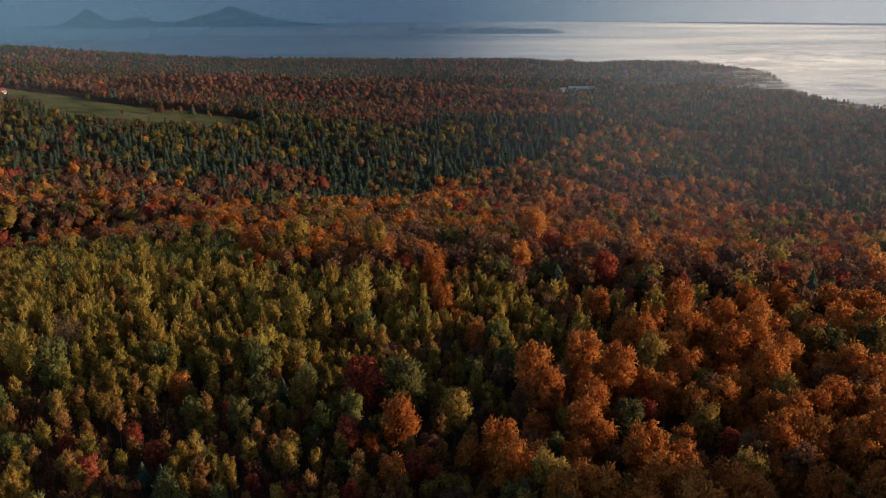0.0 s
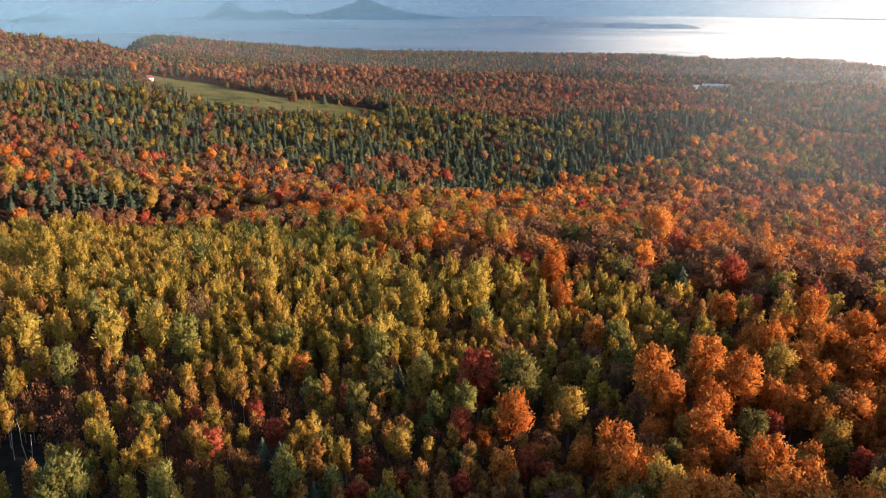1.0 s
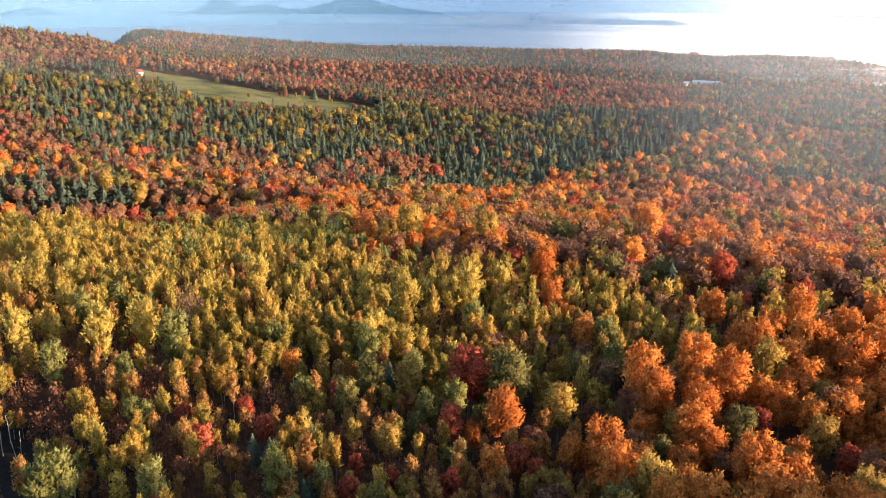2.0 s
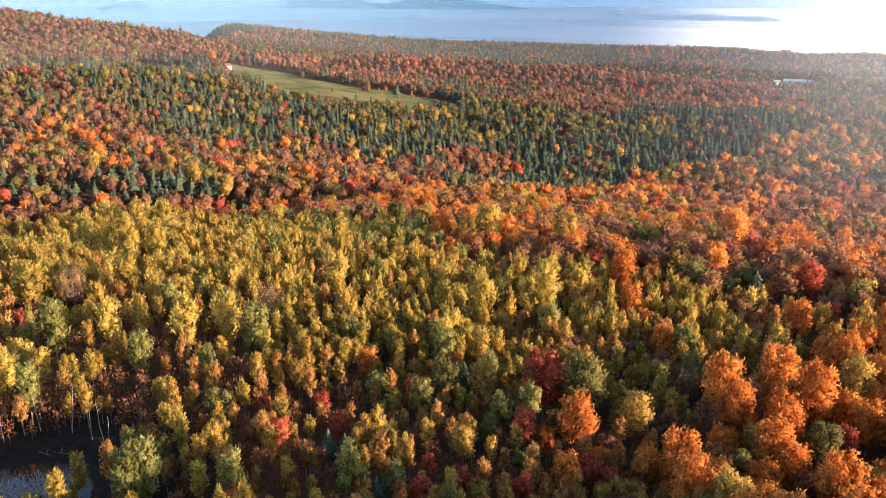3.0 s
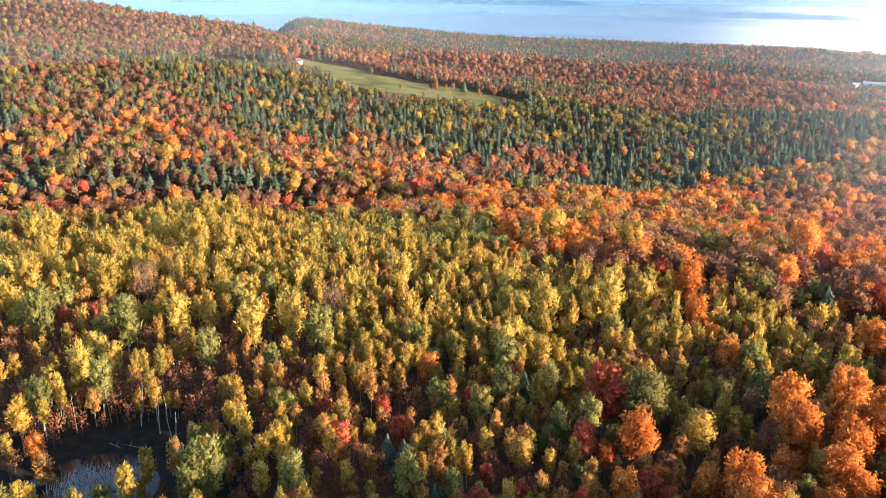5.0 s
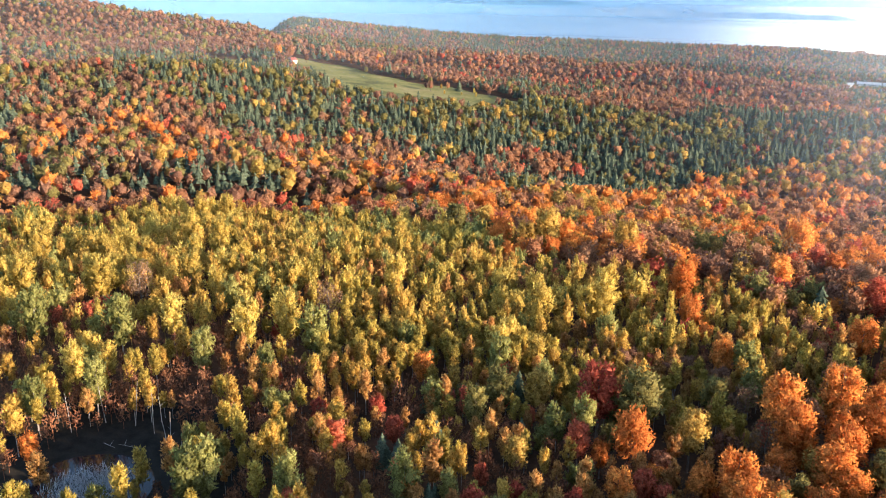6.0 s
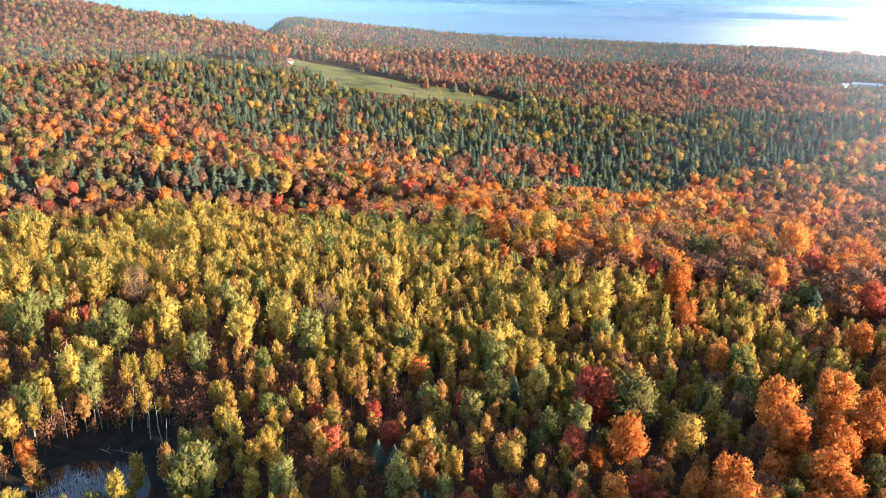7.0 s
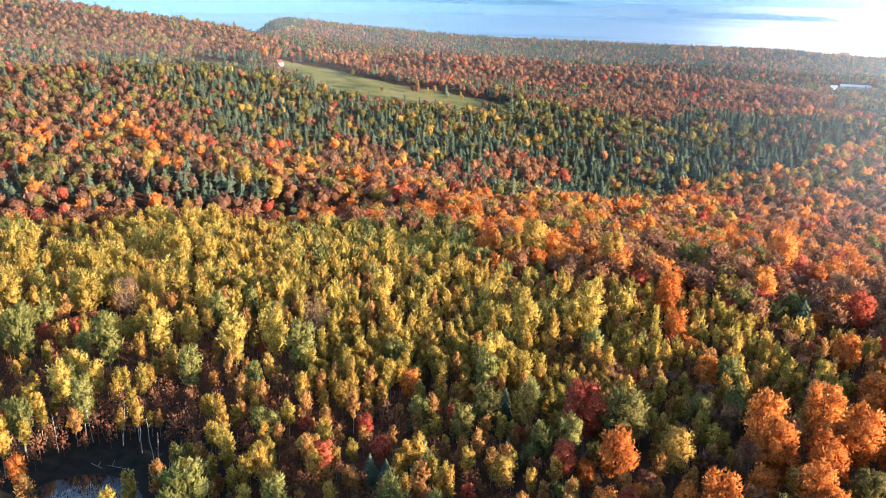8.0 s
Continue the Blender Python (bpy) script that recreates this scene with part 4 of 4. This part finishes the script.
# dry reeds and sedge on the pond's margin
rng = np.random.default_rng(77)
REED = surface_material("dry_reed", [(0.3, (0.30, 0.31, 0.32)), (0.7, (0.55, 0.56, 0.56))], 1.2, 0.9)
n = 3200
a, q = rng.uniform(0, 6.283, n), 8.5 * np.sqrt(rng.uniform(0, 1, n)) * (0.75 + 0.25 * np.sin(rng.integers(0, 5, n)))
x, y = POND[0] + np.cos(a) * q, POND[1] + np.sin(a) * q
z = np.maximum(land(x, y), POND[2]) - 0.05
h, w, lean = rng.uniform(0.5, 1.4, n), rng.uniform(0.03, 0.08, n), rng.normal(0, 0.35, (n, 2))
d = rng.uniform(0, 6.283, n)
foot = np.stack((x, y, z), -1)
side = np.stack((np.cos(d) * w, np.sin(d) * w, 0 * d), -1)
tip = foot + np.stack((lean[:, 0] * h, lean[:, 1] * h, h), -1)
v = np.stack((foot - side, foot + side, tip), 1).reshape(-1, 3)
tagged(new("pond_reeds", mesh_of("pond_reeds", v, np.arange(3 * n).reshape(n, 3), REED)), "frosted pale reeds and sedge standing in the pond", "reeds", kind="stuff")


def dead_trunk(x, y, length, lean, heading, girth=0.085):
    """A leafless pale birch pole with broken stubs, leaning over the pond bank."""
    rng = np.random.default_rng(int(abs(x * 31 + y * 7)))
    steps = (0, 0.2, 0.5, 0.8, 1.0)
    out = (math.cos(heading) * math.sin(lean), math.sin(heading) * math.sin(lean), math.cos(lean))
    line = [tuple(o * length * u + rng.normal(0, 0.05) * (0 < u < 1) for o in out) for u in steps]
    v, f = tube(line, [girth * k for k in (1.1, 0.95, 0.75, 0.5, 0.3)], 7)
    trunk = new("dead_birch", mesh_of("dead_birch", np.array(v), np.array(f), WHITE_BARK, True))
    for k in range(3):
        u = 0.45 + 0.17 * k
        base = np.array(out) * length * u
        away = np.array((math.cos(heading + 2.1 * k), math.sin(heading + 2.1 * k), 0.6)) * rng.uniform(0.5, 1.1)
        v, f = tube([tuple(base), tuple(base + away * 0.5), tuple(base + away)], [0.05, 0.035, 0.012], 5)
        stub = new("branch_stub", mesh_of("branch_stub", np.array(v), np.array(f), WHITE_BARK, True))
        stub.parent = trunk
    trunk.matrix_basis = pose(x, y, float(land(x, y)) - 0.2)
    return tagged(trunk, "bare pale birch trunk leaning beside the pond", "dead tree", group="dead birches at the pond")


for x, y, length, lean, heading in ((-92, 121, 9, 0.06, 1), (-95, 124, 10, 0.10, 3), (-99, 126, 9.5, 0.05, 2), (-104, 127, 10, 0.12, 0.4), (-110, 126, 9, 0.08, 4), (-88.5, 117.5, 7, 0.55, 2.6),
                                    (-107, 121, 8, 1.25, -0.6), (-114, 121, 9, 0.09, 5), (-97, 121.5, 6, 1.1, -2.4), (-85, 114, 8, 0.1, 1.5)):
    dead_trunk(x, y, length, lean, heading)


# ---- farm buildings ----
WHITE_PAINT = surface_material("white_clapboard", [(0.3, (0.66, 0.64, 0.60)), (0.7, (0.82, 0.80, 0.77))], 0.8, 0.7)
RED_ROOF = surface_material("red_tin_roof", [(0.3, (0.26, 0.055, 0.04)), (0.7, (0.38, 0.09, 0.06))], 0.7, 0.5)
GREY_ROOF = surface_material("weathered_metal_roof", [(0.3, (0.30, 0.34, 0.34)), (0.7, (0.48, 0.52, 0.53))], 0.6, 0.45, metal=0.3)
BROWN_WOOD = surface_material("weathered_barn_boards", [(0.3, (0.10, 0.075, 0.055)), (0.7, (0.20, 0.15, 0.11))], 0.9, 0.9)
m, t, out = material("window_glass")
g = node(t, "ShaderNodeBsdfPrincipled", Base_Color=(0.02, 0.025, 0.03, 1), Roughness=0.08)
t.links.new(g.outputs[0], out.inputs[0])
GLASS = m


def part(name, bm, mat, parent, label=""):
    me = bpy.data.meshes.new(name)
    bm.to_mesh(me)
    bm.free()
    me.materials.append(mat)
    ob = new(name, me)
    ob.parent = parent
    return tagged(ob, label)


def box(x0, x1, y0, y1, z0, z1):
    bm = bmesh.new()
    bmesh.ops.create_cube(bm, size=1, matrix=Matrix.Translation(((x0 + x1) / 2, (y0 + y1) / 2, (z0 + z1) / 2)) @ Matrix.Diagonal((x1 - x0, y1 - y0, z1 - z0, 1)))
    return bm


def building(name, length, width, eaves, rise, wall, roof, windows, label, category):
    """A gabled building along x: walls with gables, a roof with overhang, a door and windows that sit in frames."""
    top = new(name, None)
    bm = bmesh.new()
    for sx in (-length / 2, length / 2):
        for y, z in ((-width / 2, -1.5), (width / 2, -1.5), (width / 2, eaves), (0, eaves + rise), (-width / 2, eaves)):
            bm.verts.new((sx, y, z))
    bm.verts.ensure_lookup_table()
    vs = bm.verts
    bm.faces.new([vs[i] for i in (0, 1, 2, 3, 4)][::-1])
    bm.faces.new([vs[i] for i in (5, 6, 7, 8, 9)])
    for i, j in ((0, 1), (1, 2), (2, 3), (3, 4), (4, 0)):
        bm.faces.new((vs[i], vs[j], vs[j + 5], vs[i + 5]))
    part("wall", bm, wall, top)
    over, thick = 0.45, 0.16
    bm = bmesh.new()
    slope = rise / (width / 2)
    for side in (-1, 1):
        low = (side * (width / 2 + over), eaves - over * slope)
        ring = []
        for sx in (-length / 2 - over, length / 2 + over):
            for y, z in ((0, eaves + rise + 0.05), (low[0], low[1] + 0.05), (low[0], low[1] + 0.05 + thick), (0, eaves + rise + 0.05 + thick)):
                ring.append(bm.verts.new((sx, y, z)))
        for q in ((0, 1, 2, 3), (7, 6, 5, 4), (0, 4, 5, 1), (1, 5, 6, 2), (2, 6, 7, 3), (3, 7, 4, 0)):
            bm.faces.new([ring[i] for i in q])
    bmesh.ops.recalc_face_normals(bm, faces=bm.faces)
    part("roof", bm, roof, top)
    part("door", box(-0.5, 0.5, -width / 2 - 0.06, -width / 2 + 0.05, 0, 2.05), BROWN_WOOD, top)
    for k in range(windows):
        x = (k + 0.5) / windows * length - length / 2
        if abs(x) < 1.0:
            x = 1.4
        w = part("window", box(x - 0.55, x + 0.55, -width / 2 - 0.05, -width / 2 + 0.04, 0.95, 2.25), WHITE_PAINT, top)
        pane = part("pane", box(x - 0.44, x + 0.44, -width / 2 - 0.07, -width / 2 + 0.02, 1.05, 2.15), GLASS, w)
    if windows < 8:
        part("chimney", box(length * 0.2 - 0.35, length * 0.2 + 0.35, -0.35, 0.35, eaves + rise * 0.6, eaves + rise + 0.9), BROWN_WOOD, top, "brick-brown chimney")
    return tagged(top, label, category)


def settle(ob, x, y, turn):
    ob.matrix_basis = pose(x, y, float(land(x, y)) + 0.35, 0, 0, turn)


settle(building("farmhouse", 7, 6, 3.2, 2.2, WHITE_PAINT, RED_ROOF, 3, "white farmhouse with a red roof beside the meadow", "house"), -441, 852, 70)
settle(building("farm_shed", 13, 6, 2.8, 1.8, BROWN_WOOD, GREY_ROOF, 2, "low grey-roofed farm shed among orange maples", "shed"), -472, 840, 25)
settle(building("farm_shed", 9, 5, 2.6, 1.6, BROWN_WOOD, GREY_ROOF, 2, "small weathered shed behind the farmhouse", "shed"), -468, 872, 40)
settle(building("long_barn", 38, 13, 2.2, 2.4, GREY_ROOF, GREY_ROOF, 9, "long pale metal-roofed barn in a far clearing", "barn"), 190, 1322, -8)
settle(building("farm_shed", 15, 9, 3.4, 2.4, WHITE_PAINT, GREY_ROOF, 3, "pale outbuilding near the long barn", "shed"), 158, 1310, 12)
settle(building("cottage", 12, 8, 4.2, 2.8, WHITE_PAINT, GREY_ROOF, 3, "white cottage in far woods", "house"), -19, 1700, 10)

# bushes and single trees standing in the meadow
for kind, x, y, s in (("olive_maple", -363, 866, 0.7), ("rust_maple", -360, 880, 0.9), ("russet_maple", -277, 824, 0.95), ("rust_maple", -283, 828, 0.7), ("lime_birch", -321, 873, 0.7),
                      ("rust_maple", -312, 885, 0.6), ("russet_maple", -305, 800, 0.5), ("russet_maple", -335, 893, 0.8), ("rust_maple", -326, 888, 0.9), ("olive_maple", -290, 862, 0.7), ("gold_birch", -270, 836, 0.9), ("russet_maple", -266, 846, 0.75), ("lime_birch", -228, 815, 0.9), ("rust_maple", -222, 842, 0.9), ("gold_birch", -258, 809, 0.7), ("spruce", -256, 852, 1.0), ("lime_birch", -236, 836, 1.0), ("lime_birch", -244, 820, 0.6),
                      ("russet_maple", -449, 862, 1.6), ("orange_maple", -457, 850, 1.4), ("russet_maple", -466, 860, 1.5), ("rust_maple", -480, 852, 1.5), ("rust_maple", -435, 872, 0.9)):
    plant(kind, x, y, s, 1.0, float(rng.uniform(0, 6.28)), int(rng.integers(0, VARIANTS)))
